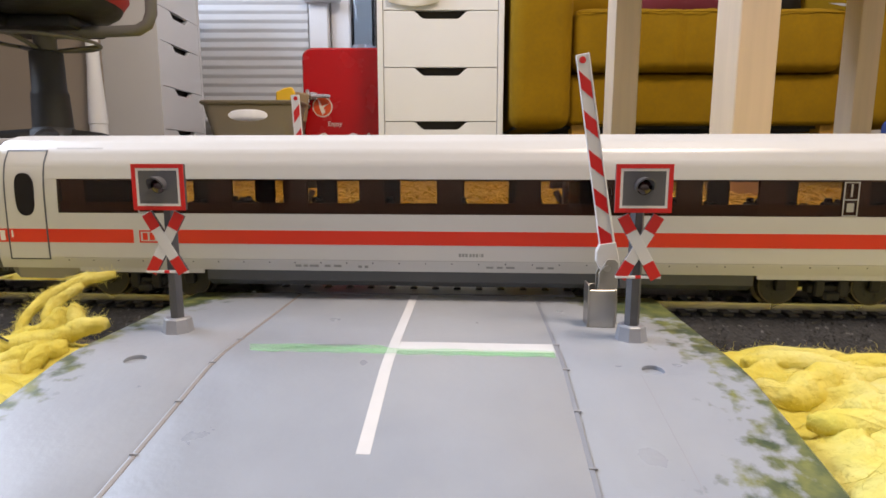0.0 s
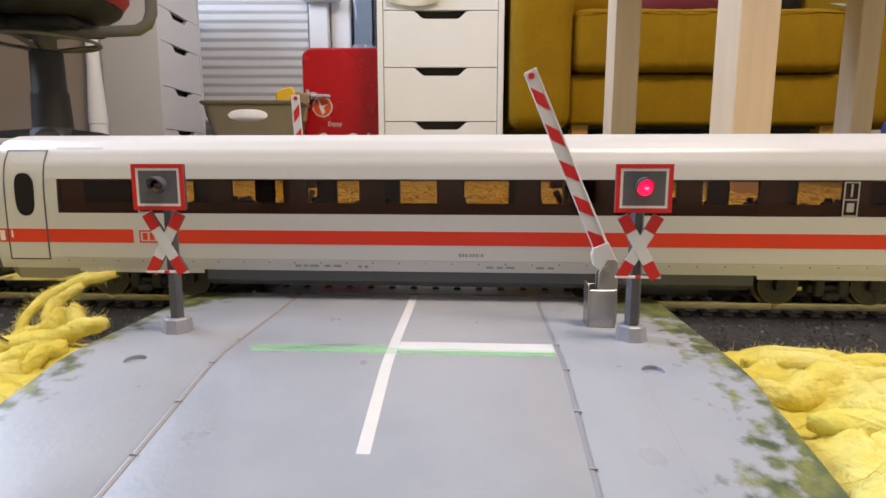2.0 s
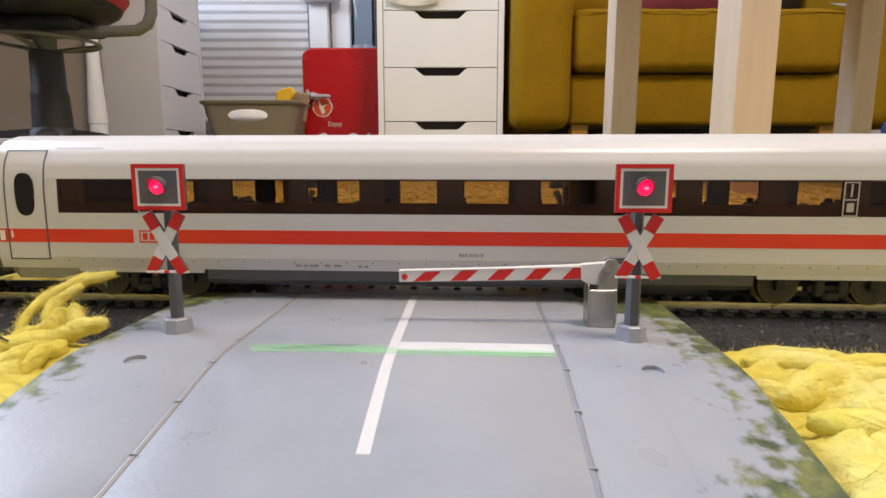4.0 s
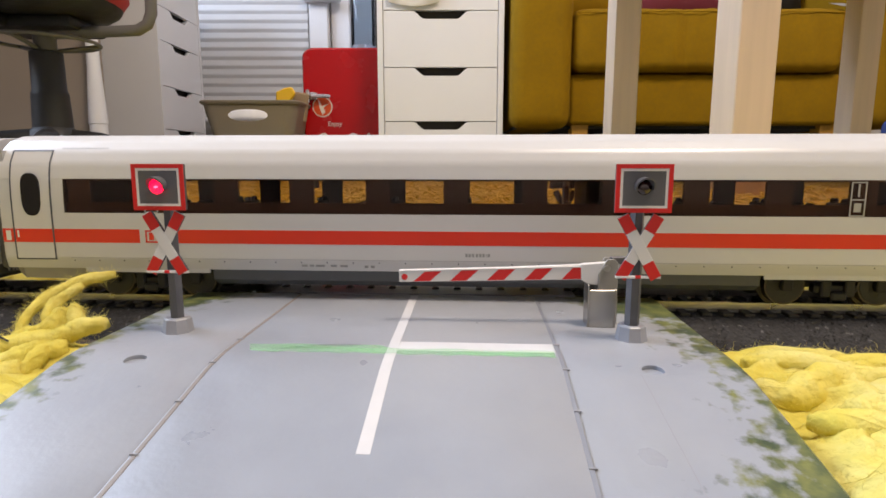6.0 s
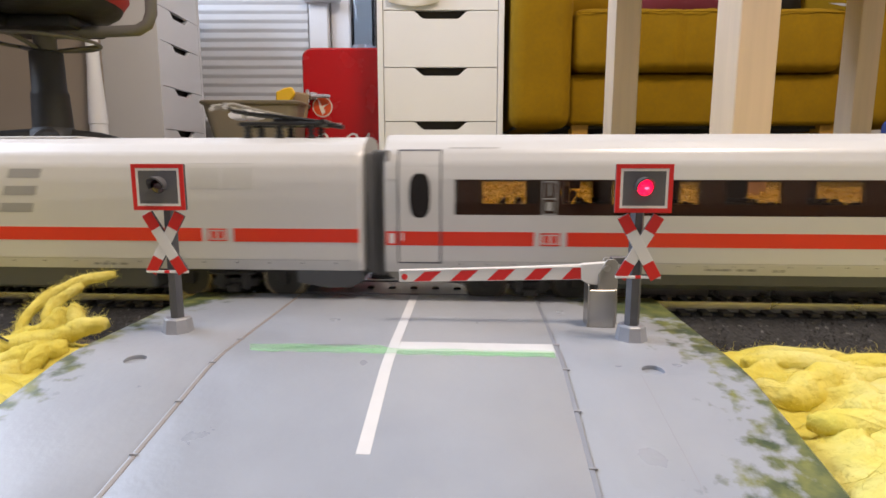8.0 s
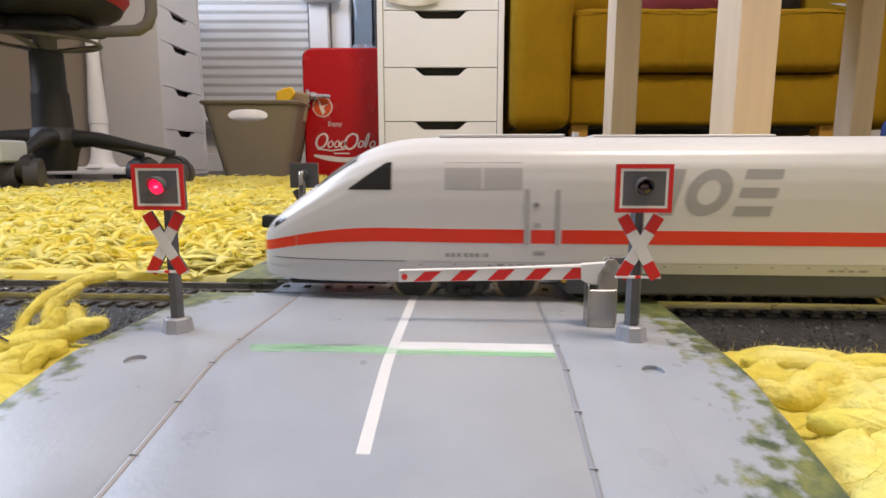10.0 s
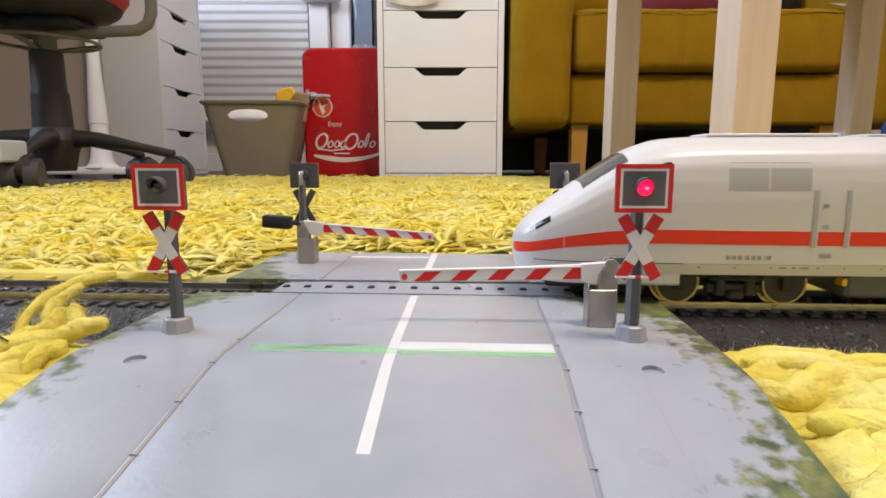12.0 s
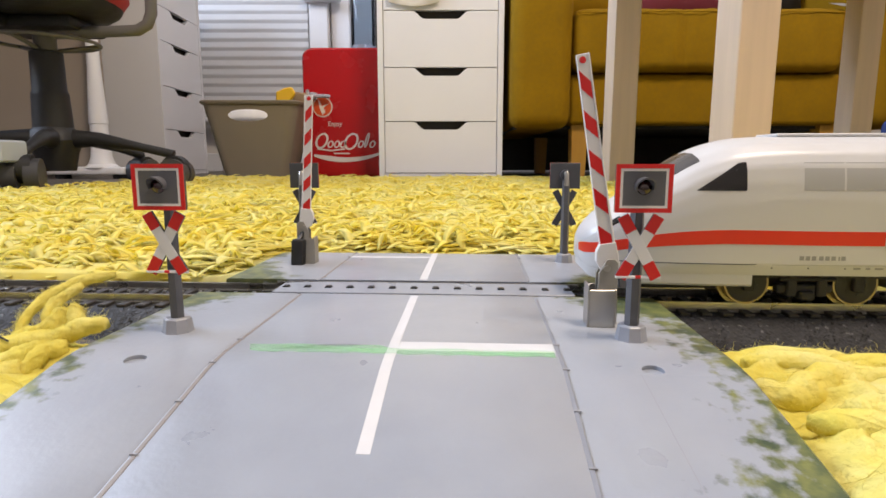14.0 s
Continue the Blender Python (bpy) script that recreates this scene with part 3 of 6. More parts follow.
# ------------------------------------------------------------------ the train (millimetres; origin: nose tip or coach end, on the track's axes)
SEC = [(16.7, 18.5), (17.4, 21.5), (17.5, 30), (17.4, 38), (17.05, 43), (16.3, 47), (14.5, 50.3), (11.3, 52.9), (6.6, 54.5), (0, 55.0)]
SZ, SY = [p[1] for p in SEC], [p[0] for p in SEC]


def side_y(z):
    return float(np.interp(z, SZ, SY))




def curve(xs, ys):
    """Smooth monotone interpolation through a few knots."""
    xs, ys = np.array(xs, float), np.array(ys, float)
    h = np.diff(xs)
    d = np.diff(ys) / h
    m = np.zeros(len(xs))
    for i in range(1, len(xs) - 1):
        if d[i - 1] * d[i] > 0:
            w1, w2 = 2 * h[i] + h[i - 1], h[i] + 2 * h[i - 1]
            m[i] = (w1 + w2) / (w1 / d[i - 1] + w2 / d[i])
    m[0], m[-1] = d[0], 0.0

    def f(x):
        x = min(max(x, xs[0]), xs[-1])
        i = min(int(np.searchsorted(xs, x, side="right")) - 1, len(h) - 1)
        t = (x - xs[i]) / h[i]
        return float((2 * t ** 3 - 3 * t ** 2 + 1) * ys[i] + (t ** 3 - 2 * t ** 2 + t) * h[i] * m[i] + (3 * t ** 2 - 2 * t ** 3) * ys[i + 1] + (t ** 3 - t ** 2) * h[i] * m[i + 1])
    return f


nose_w = curve([-0.8, -0.5, 0.4, 2.2, 6, 12, 20, 30, 42, 60], [0.06, 0.20, 0.38, 0.55, 0.72, 0.84, 0.92, 0.975, 1.0, 1.0])
nose_top = curve([-0.8, -0.5, 0.4, 2.2, 5, 10, 15.4, 22, 28, 33, 38, 44, 53, 64], [24.7, 26.2, 28.2, 30.6, 33.3, 37.1, 41.0, 45.9, 49.7, 52.0, 53.4, 54.0, 54.3, 54.3])
nose_bot = curve([-0.8, -0.5, 0.4, 2.2, 6, 14, 30], [23.1, 21.6, 19.6, 18.7, 18.4, 18.4, 18.6])
LOCO_LEN = 224.2


def loco_at(n, t):
    """Point of the power car's side at n behind the nose tip, t along the full section's height."""
    return (side_y(t) * nose_w(n), nose_bot(n) + (t - 18.5) / 36.5 * (nose_top(n) - nose_bot(n)))


def loco_y(n, z):
    bot = nose_bot(n)
    return side_y(18.5 + (max(z, bot) - bot) / (nose_top(n) - bot) * 36.5) * nose_w(n)


def coach_y(n, z):
    return side_y(z)


def skin(yfun, n0, n1, z0, z1, off=0.1, steps=2, zsteps=3, sides=(-1, 1), depth=0.3):
    """Thin pieces that follow the body's sides. z0 and z1: numbers, or functions of n."""
    f0 = z0 if callable(z0) else (lambda n: z0)
    f1 = z1 if callable(z1) else (lambda n: z1)
    b = B()
    for s in sides:
        rings = []
        for i in range(steps + 1):
            n = n0 + (n1 - n0) * i / steps
            zs = [f0(n) + (f1(n) - f0(n)) * k / zsteps for k in range(zsteps + 1)]
            rings.append([(n, s * (yfun(n, z) + off), z) for z in zs] + [(n, s * (yfun(n, z) - depth), z) for z in zs[::-1]])
        loft(b, rings, closed=True, caps=True)
    return b


def wheelset(parent, x, r, metal):
    b = B()
    for s in (-1, 1):
        tube(b, (0, s * 7.2, 0), (0, s * 7.9, 0), r + 0.9, r + 0.9, 36)
        tube(b, (0, s * 7.9, 0), (0, s * 10.2, 0), r, r * 0.985, 36)
    ws = part("wheelset", b, metal, parent, "blackened wheel pair with a bright rim", m=Matrix.Translation((x / 1000, 0, (9.35 + r) / 1000)))
    b = B()
    tube(b, (0, -10.1, 0), (0, 10.1, 0), 1.0, n=10)
    for s in (-1, 1):
        tube(b, (0, s * 10.15, 0), (0, s * 10.35, 0), r * 0.91, r * 0.89, 30)
        tube(b, (0, s * 10.3, 0), (0, s * 10.9, 0), 1.5, 1.2, 14)
        for k in range(6):
            a = k * math.pi / 3
            box(b, r * 0.5 * math.cos(a) - 0.35, r * 0.5 * math.cos(a) + 0.35, s * 10.3 - 0.2, s * 10.3 + 0.2, r * 0.5 * math.sin(a) - 0.35, r * 0.5 * math.sin(a) + 0.35)
    part("wheel_centre", b, M_WHEELIN, ws)
    return ws


WHEELS = []


def bogie(parent, x, half, r, metal):
    b = B()
    for s in (-1, 1):
        box(b, x - half - 4, x + half + 4, s * 4.5, s * 6.8, 13.5, 16.6, 0.4)
        gap = half - r - 1.2
        box(b, x - gap, x + gap, s * 9.5, s * 12.6, 13.0, 15.4, 0.4)
        for q in (-1, 1):
            box(b, x + q * gap * 0.55 - 1.3, x + q * gap * 0.55 + 1.3, s * 10.0, s * 13.6, 12.2, 18.6, 0.4)
            box(b, x + q * half - 1.4, x + q * half + 1.4, s * 10.6, s * 12.0, 13.4, 18.6, 0.3)
        box(b, x - 2.0, x + 2.0, s * 11.2, s * 14.2, 11.4, 13.8, 0.5)
        tube(b, (x - gap, s * 13.4, 17), (x + gap, s * 13.4, 17), 0.5, n=8)
    box(b, x - half - 3, x + half + 3, -7, 7, 14, 19)
    bo = part("bogie", b, M_UNDER, parent, "dark bogie frame", smooth=None)
    for q in (-1, 1):
        WHEELS.append((wheelset(bo, x + q * half, r, metal), r))
    return bo


def bars(b, yfun, n0, n1, z0, z1, widths, side=-1):
    """Unreadable small lettering as plain bars."""
    n = n0
    total = sum(abs(w) for w in widths)
    for w in widths:
        d = (n1 - n0) * abs(w) / total
        if w > 0:
            y = yfun(n, (z0 + z1) / 2)
            box(b, n, n + d * 0.8, side * (y + 0.06), side * (y - 0.3), z0, z1)
        n += d
    return b


# --- power car
LOCO = thing("power_car", on_track(0, 0, 0), "white toy express power car with a red stripe and pointed nose", "train")
ns = [-0.8, -0.7, -0.5, -0.2, 0.1] + [0.6 * k for k in range(1, 10)] + [6 + 1.5 * k for k in range(40)] + [70, 90, 120, 150, 180, 205, 221, 223.4, LOCO_LEN]
ts = [18.5, 20, 21.5] + [22.0 + 1.0 * k for k in range(27)] + [49.3, 50.3, 51, 51.7, 52.3, 52.9, 53.4, 53.8, 54.2, 54.5, 54.8, 55.0]
b = B()
rings = []
for n in ns:
    half = [loco_at(n, t) for t in ts]
    sh = 1.0 if n < 221.5 else (0.985 if n < 224 else 0.95)
    rings.append([(n, -y * sh, z) for y, z in half] + [(n, y * sh, z) for y, z in half[-2::-1]])
loft(b, rings, closed=True, caps=True)
part("body", b, M_TRAIN, LOCO, "glossy off-white shell", smooth=28)
b = B()
rings = []
for n in [0.4, 1.2, 2.5, 4, 6, 9, 12, 16, 20, 25, 30, 36, 41, 41.6]:
    w = loco_y(n, nose_bot(n) + 0.3)
    lowz = float(np.interp(n, [0.4, 1.2, 2.5, 6, 12], [17.8, 16.9, 16.3, 15.8, 15.5]))
    rings.append([(n, -w, nose_bot(n) + 0.05), (n, -w * 0.995, lowz + 0.6), (n, -w * 0.96, lowz), (n, w * 0.96, lowz), (n, w * 0.995, lowz + 0.6), (n, w, nose_bot(n) + 0.05)])
loft(b, rings, closed=True, caps=True)
part("chin_skirt", b, M_TRAIN, LOCO, smooth=30)
cz = curve([-0.75, 0.4, 3, 9.6, 17, 26, 36, 60, 224], [24.0, 24.15, 24.6, 26.0, 27.2, 28.1, 28.5, 28.3, 28.1])
ch = curve([-0.75, 0.4, 3, 10, 18, 30], [0.8, 1.4, 1.35, 1.4, 1.6, 1.8])
for a, c, st in ((-0.75, 11.9, 40), (12.1, 72.8, 40), (82.4, 181, 4), (189.7, 223.4, 2)):
    for s in (-1, 1):
        part("red_stripe", skin(loco_y, a, c, lambda n: cz(n) - ch(n), lambda n: cz(n) + ch(n), 0.07, st, 3, (s,)), M_STRIPE, LOCO, "red side stripe", smooth=40)
part("door_stripe", skin(loco_y, 74.6, 81.0, 26.4, 30.0, 0.05, 2, 3, (-1,)), M_STRIPE, LOCO)
for s in (-1, 1):
    part("cab_window", skin(loco_y, 26.6, 38.4, 40.2, lambda n: 40.3 + min((n - 26.6) / 10.2, 1) * 7.0, 0.10, 12, 8, (s,)), M_CABGLASS, LOCO, "dark cab side window", smooth=30)
# windscreen over the top of the nose
b = B()
rings = []
for n in (17.0, 19, 21, 22.5, 24, 25.5, 27, 28.3):
    half = [loco_at(n, t) for t in (52.2, 52.9, 53.4, 53.8, 54.2, 54.5, 54.8, 55.0)]
    ring = [(n, -y - 0.04, z + 0.1) for y, z in half] + [(n, y + 0.04, z + 0.1) for y, z in half[-2::-1]]
    rings.append(ring + [(p[0], p[1] * 0.98, p[2] - 0.35) for p in ring[::-1]])
loft(b, rings, closed=True, caps=True)
part("windscreen", b, M_SCREEN, LOCO, "dark wraparound windscreen", smooth=40)
for s in (-1, 1):
    b = skin(loco_y, 4.8, 8.6, lambda n: 29.4 + (n - 4.8) * 0.62, lambda n: 30.9 + (n - 4.8) * 0.62, 0.08, 4, 3, (s,))
    hl = part("headlight", b, M_CABGLASS, LOCO, "slanted dark headlight", smooth=30)
    part("headlight_rim", skin(loco_y, 3.4, 4.7, lambda n: 28.5 + (n - 3.4) * 0.6, lambda n: 29.9 + (n - 3.4) * 0.6, 0.06, 2, 2, (s,)), M_PANEL, hl)
part("side_grille", skin(loco_y, 52.2, 61.8, 40.3, 47.3, 0.05, 2, 4, (-1,)), M_PANEL, LOCO, "pale grey side grille", smooth=30)
part("side_grille", skin(loco_y, 62.3, 72.2, 40.3, 47.3, 0.05, 2, 4, (-1,)), M_PANEL, LOCO, "pale grey side grille", smooth=30)
part("side_grille", skin(loco_y, 178, 186.5, 40.3, 47.0, 0.05, 2, 4, (-1,)), M_PALEPANEL, LOCO, smooth=30)
part("side_grille", skin(loco_y, 187, 195.5, 40.3, 47.0, 0.05, 2, 4, (-1,)), M_PALEPANEL, LOCO, smooth=30)
door = part("door", skin(loco_y, 74.9, 80.9, 21.5, 45.5, 0.03, 2, 6, (-1,)), M_TRAIN, LOCO, smooth=30)
for n in (73.6, 81.4):
    part("grab_rail", skin(loco_y, n - 0.55, n + 0.55, 26.0, 40.4, 0.25, 1, 4, (-1,)), M_PANEL, door, "pale grey grab rail", smooth=30)
part("door_handle", skin(loco_y, 75.4, 77.0, 30.6, 31.8, 0.16, 1, 1, (-1,)), M_PANEL, door, smooth=None)
part("step_plate", skin(loco_y, 75.2, 78.4, 23.2, 24.6, 0.10, 1, 1, (-1,)), M_PANEL, door, "pale grey step plate", smooth=None)
part("step_slot", skin(loco_y, 75.6, 78.0, 23.5, 24.1, 0.14, 1, 1, (-1,)), M_GREYTEXT, door, smooth=None)
part("door_handle", skin(loco_y, 75.3, 76.6, 36.0, 37.0, 0.2, 1, 1, (-1,)), M_GREYTEXT, door, smooth=None)
# slanted grey emblem shapes in place of the operator's mark
EMBLEM_LEAN = 3.4 / 11.7


def emblem_piece(rings_2d):
    """Slanted flat shape on the power car's side; rings_2d: pairs of (n, z) edges, along the shape."""
    b = B()
    rings = []
    for (na, zz0), (nb, zz1) in rings_2d:
        pa, pb = na + (zz0 - 33.9) * EMBLEM_LEAN, nb + (zz1 - 33.9) * EMBLEM_LEAN
        ya, yb = loco_y(110, zz0), loco_y(110, zz1)
        rings.append([(pa, -ya - 0.06, zz0), (pb, -yb - 0.06, zz1), (pb, -yb + 0.3, zz1), (pa, -ya + 0.3, zz0)])
    loft(b, rings, closed=True, caps=True)
    return part("emblem", b, M_EMBLEM, LOCO, "large grey slanted emblem shape", smooth=None)


emblem_piece([((106.6, 33.9 + 11.7 * k / 6), (110.0, 33.9 + 11.7 * k / 6)) for k in range(7)])
emblem_piece([((117.2 + 5.6 * math.cos(a), 39.75 + 5.95 * math.sin(a)), (117.2 + 2.7 * math.cos(a), 39.75 + 3.1 * math.sin(a))) for a in [radians(10 * k) for k in range(37)]])
for z0 in (33.9, 38.5, 43.1):
    emblem_piece([((124.8, z0 + 2.5 * k / 2), (134.0, z0 + 2.5 * k / 2)) for k in range(3)])


def red_badge(yfun, n0, parent):
    b = B()
    y = yfun(n0 + 2.6, 27.4)
    w, h, zc, s = 5.2, 3.4, (28.1 if parent is LOCO else 27.5), -1
    for a, c, d, e in ((n0, n0 + w, zc - h / 2, zc - h / 2 + 0.4), (n0, n0 + w, zc + h / 2 - 0.4, zc + h / 2), (n0, n0 + 0.4, zc - h / 2, zc + h / 2), (n0 + w - 0.4, n0 + w, zc - h / 2, zc + h / 2),
                       (n0 + 1.0, n0 + 2.3, zc - 1.0, zc + 1.0), (n0 + 2.9, n0 + 4.2, zc - 1.0, zc + 1.0)):
        box(b, a, c, s * (y + 0.06), s * (y - 0.3), d, e)
    return part("badge", b, M_STRIPE, parent, "small red framed badge", smooth=None)


red_badge(loco_y, 182.6, LOCO)
b = bars(B(), loco_y, 52.5, 64.0, 22.7, 23.8, (3, -0.3, 3, -0.3, 3, -1, 3, -0.3, 3, -0.3, 3, -0.8, 1, -0.5, 3))
bars(b, loco_y, 150, 160, 19.6, 20.3, (3, -0.4, 3, -0.4, 3, -1, 4))
bars(b, loco_y, 66, 76, 20.4, 20.9, (5, -2, 3, -2, 6, -3, 2))
tagged(part("lettering", b, M_GREYTEXT, LOCO, "small grey lettering too small to read", smooth=None), kind="stuff")
b = B()
# lower panel joints, screws
for z in (21.2,):
    b2 = skin(loco_y, 4.5, 42, 21.4, 21.62, 0.09, 24, 1, (-1,))
    part("panel_joint", b2, M_SEAL, LOCO, smooth=None)
for n in range(46, 222, 9):
    y = loco_y(n, 20.6)
    box(b, n - 0.2, n + 0.2, -y - 0.05, -y + 0.2, 20.4, 20.8)
tagged(part("screws", b, M_SEAL, LOCO, smooth=None), kind="stuff")
part("side_joint", skin(loco_y, 46, 221, 21.35, 21.5, 0.03, 4, 1, (-1,)), M_PANEL, LOCO, smooth=None)
# underside and skirts
b = B()
box(b, 84, 166, -15.6, 15.6, 12.6, 19.2, 0.8)
part("underfloor_skirt", b, M_SKIRT, LOCO, "dark grey underfloor box")
part("underframe", box(B(), 36, 222, -13, 13, 17.2, 20), M_UNDER, LOCO)
part("nose_underframe", box(B(), 8, 36, -10, 10, 13.5, 17.2, 0.6), M_UNDER, LOCO)
part("yellow_valve", box(B(), 83.2, 87.6, -15.2, -12, 15.6, 17.6, 0.2), M_YELLOWTHING, LOCO, "small yellow box below the frame")
bogie(LOCO, 57.4, 14.1, 5.9, M_WHEEL)
bogie(LOCO, 187.0, 13.5, 5.9, M_WHEEL)
# roof equipment
part("roof_plate", box(B(), 50, 84, -6, 6, 53.9, 54.85, 0.25), M_TRAIN, LOCO)
part("roof_plate", box(B(), 92, 140, -5, 5, 53.9, 54.65, 0.2), M_TRAIN, LOCO)
part("roof_vent", tube(B(), (88, 0, 54.0), (88, 0, 55.6), 1.0, 0.8, 14), M_PANEL, LOCO)
panto = B()
for q in (-1, 1):
    for n in (190, 199, 208):
        tube(panto, (n, q * 5, 53.6), (n, q * 5, 55.0), 1.3, 1.1, 12)
        tube(panto, (n, q * 5, 55.0), (n, q * 5, 57.6), 0.8, 0.7, 10)
        tube(panto, (n, q * 5, 55.6), (n, q * 5, 56.0), 1.25, 1.25, 12)
        tube(panto, (n, q * 5, 56.5), (n, q * 5, 56.9), 1.25, 1.25, 12)
    box(panto, 187.5, 211, q * 5 - 0.6, q * 5 + 0.6, 57.4, 58.4, 0.2)
    path_tube(panto, [(211, q * 3.2, 58.4), (202, q * 4.0, 59.6), (190, q * 4.6, 60.8), (186, q * 5.4, 61.4)], 0.5, 8)
    path_tube(panto, [(214.5, q * 1.4, 57.8), (208, q * 2.4, 58.8), (196, q * 2.6, 60.2)], 0.45, 8)
    path_tube(panto, [(186, q * 5.4, 61.4), (184.8, q * 6.0, 62.6)], 0.35, 6)
for n in (188.5, 199, 210):
    box(panto, n - 0.7, n + 0.7, -5.2, 5.2, 57.2, 58.2, 0.2)
box(panto, 196, 205, -2.0, 2.0, 57.6, 59.8, 0.4)
tube(panto, (205, 0, 58.9), (216, 0, 57.2), 0.9, 0.6, 12)
tube(panto, (211, -4.2, 58.4), (211, 4.2, 58.4), 0.9, n=12)
path_tube(panto, [(186, -5.4, 61.3), (186, 5.4, 61.3)], 0.45, 8)
PANTO = part("pantograph", panto, M_BLACK, LOCO, "folded black pantograph with bright contact strips")
b = B()
for n, z in ((182.6, 63.0), (186.4, 63.3)):
    path_tube(b, [(n, -11.5, z - 2.2), (n, -9.5, z - 0.5), (n, -6, z), (n, 6, z), (n, 9.5, z - 0.5), (n, 11.5, z - 2.2)], 0.38, 8)
for q in (-1, 1):
    path_tube(b, [(181.6, q * 6.5, 61.6), (184.5, q * 6.5, 63.4), (188, q * 6, 62.9), (193, q * 5, 61.6), (200, q * 4.6, 60.4)], 0.3, 6)
part("contact_strip", b, M_HOUSING, PANTO, "bright metal contact strips")
b = B()
loft(b, [[(n, -w, 19.0), (n, -w + 0.3, zb), (n, w - 0.3, zb), (n, w, 19.0)] for n, w, zb in ((206, 15.6, 15.0), (214, 15.8, 13.6), (221, 15.6, 13.8), (223.8, 14.6, 15.6))], closed=True, caps=True)
part("end_skirt", b, M_SKIRT, LOCO, "dark grey end skirt", smooth=25)
part("rear_gangway", box(B(), LOCO_LEN - 0.2, LOCO_LEN + 3.4, -12.5, 12.5, 17, 50, 1.5, 2), M_BELLOWS, LOCO, "grey folded gangway")

# --- coach
CLEN = 268.0
COACH = thing("coach", on_track(0, 0, 0), "white toy express coach with red stripe and smoked windows", "train")
W0, W1, WZ0, WZ1 = 18.5, CLEN - 18.5, 33.8, 42.9
shell = B()
def wall(n0, n1, t0, t1, cap):
    zz = [t0] + [t for t in ts if t0 < t < t1] + [t1]
    for s in (-1, 1):
        rings = []
        for n in ([0, 0.6, n1] if n0 == 0 and n1 < 100 else [n0, n1]) if not cap else (0, 0.5, 1.2, CLEN - 1.2, CLEN - 0.5, CLEN):
            k = 1.0 - (0.02 if n in (0, CLEN) else 0.006 if n in (0.5, 0.6, CLEN - 0.5) else 0)
            o = [(n, s * side_y(z) * k, z) for z in zz]
            rings.append(o + [(p[0], p[1] - s * min(0.9, abs(p[1])) , p[2] - (0.8 if p[2] > 50 else 0)) for p in o[::-1]])
        loft(shell, rings, closed=True, caps=True)
wall(0, CLEN, 18.5, WZ0, True)
wall(0, CLEN, WZ1, 55.0, True)
wall(0, W0, WZ0, WZ1, False)
wall(W1, CLEN, WZ0, WZ1, False)
part("body", shell, M_TRAIN, COACH, "glossy off-white shell", smooth=28)
part("window_band", skin(coach_y, W0, W1, WZ0, WZ1, 0.02, 2, 5, (-1,), 0.25), M_WINDOW, COACH, "smoked glass window band", smooth=30)
part("window_band", skin(coach_y, W0, W1, WZ0, WZ1, 0.02, 2, 5, (1,), 0.25), M_WINDOW, COACH, "smoked glass window band", smooth=30)
for s, first in ((-1, 2.1), (1, 2.1)):
    k = 0
    while first + 20.35 * k < W1 + 4:
        c = first + 20.35 * k
        a, e = max(c - 3.2, W0), min(c + 3.2, W1)
        if e - a > 1:
            b = B()
            box(b, a, e, s * 15.6, s * 16.6, WZ0, WZ1 + 0.5)
            part("window_pillar", b, M_INSIDE, COACH, smooth=None)
        k += 1
    b = box(B(), W0 - 2, W1 + 2, s * 15.0, s * 16.5, 31, 36.6 if s < 0 else 34.2)
    part("inside_sill", b, M_INSIDE, COACH, smooth=None)
    part("inside_header", box(B(), W0 - 2, W1 + 2, s * 14.6, s * 16.2, 42.4, 44.5), M_INSIDE, COACH, smooth=None)
part("coach_floor", box(B(), 2, CLEN - 2, -16.0, 16.0, 19, 21), M_UNDER, COACH, smooth=None)
part("inside_ceiling", box(B(), 2, CLEN - 2, -15, 15, 43.6, 44.2), M_INSIDE, COACH, smooth=None)
seat_mesh = None
rng = random.Random(3)
for i in range(20):
    for q in (-1, 1):
        n = 24 + i * 11.3 + (1.5 if q > 0 else 0)
        if n > W1 - 8 or (i in (4, 13) and q < 0):
            continue
        if seat_mesh is None:
            b = B()
            box(b, 0, 6, -5.2, 5.2, 20.9, 27, 0.6)
            plate(b, [(5.0, 24), (6.6, 24), (7.4, 34.6), (7.0, 35.6), (6.2, 35.4), (5.8, 34.4)], "y", -5.2, 5.2, 0.3)
            box(b, 6.2, 7.6, -3.8, -1.2, 35.2, 36.8, 0.4)
            box(b, 6.2, 7.6, 1.2, 3.8, 35.2, 36.8, 0.4)
            seat_mesh = mesh_of("seat", b, M_SEAT, True, None)
        o = new("seat", seat_mesh)
        o.parent = COACH
        o.matrix_basis = pose(n / 1000 + (0.007 if i % 2 else 0), q * 0.0088, 0, 0, 0, 180 if i % 2 else 0)
for n in (19.5, 160.5, 168, W1 - 2):
    part("bulkhead", box(B(), n - 0.5, n + 0.5, -15 if n < 100 else -4, 15, 21, 43.6), M_INSIDE, COACH, smooth=None)
for a, c in ((0.4, 39.0), (47.4, CLEN - 0.4)):
    for s in (-1, 1):
        part("red_stripe", skin(coach_y, a, c, 25.7, 29.4, 0.06, 2, 3, (s,)), M_STRIPE, COACH, "red side stripe", smooth=None)
red_badge(coach_y, 40.6, COACH)


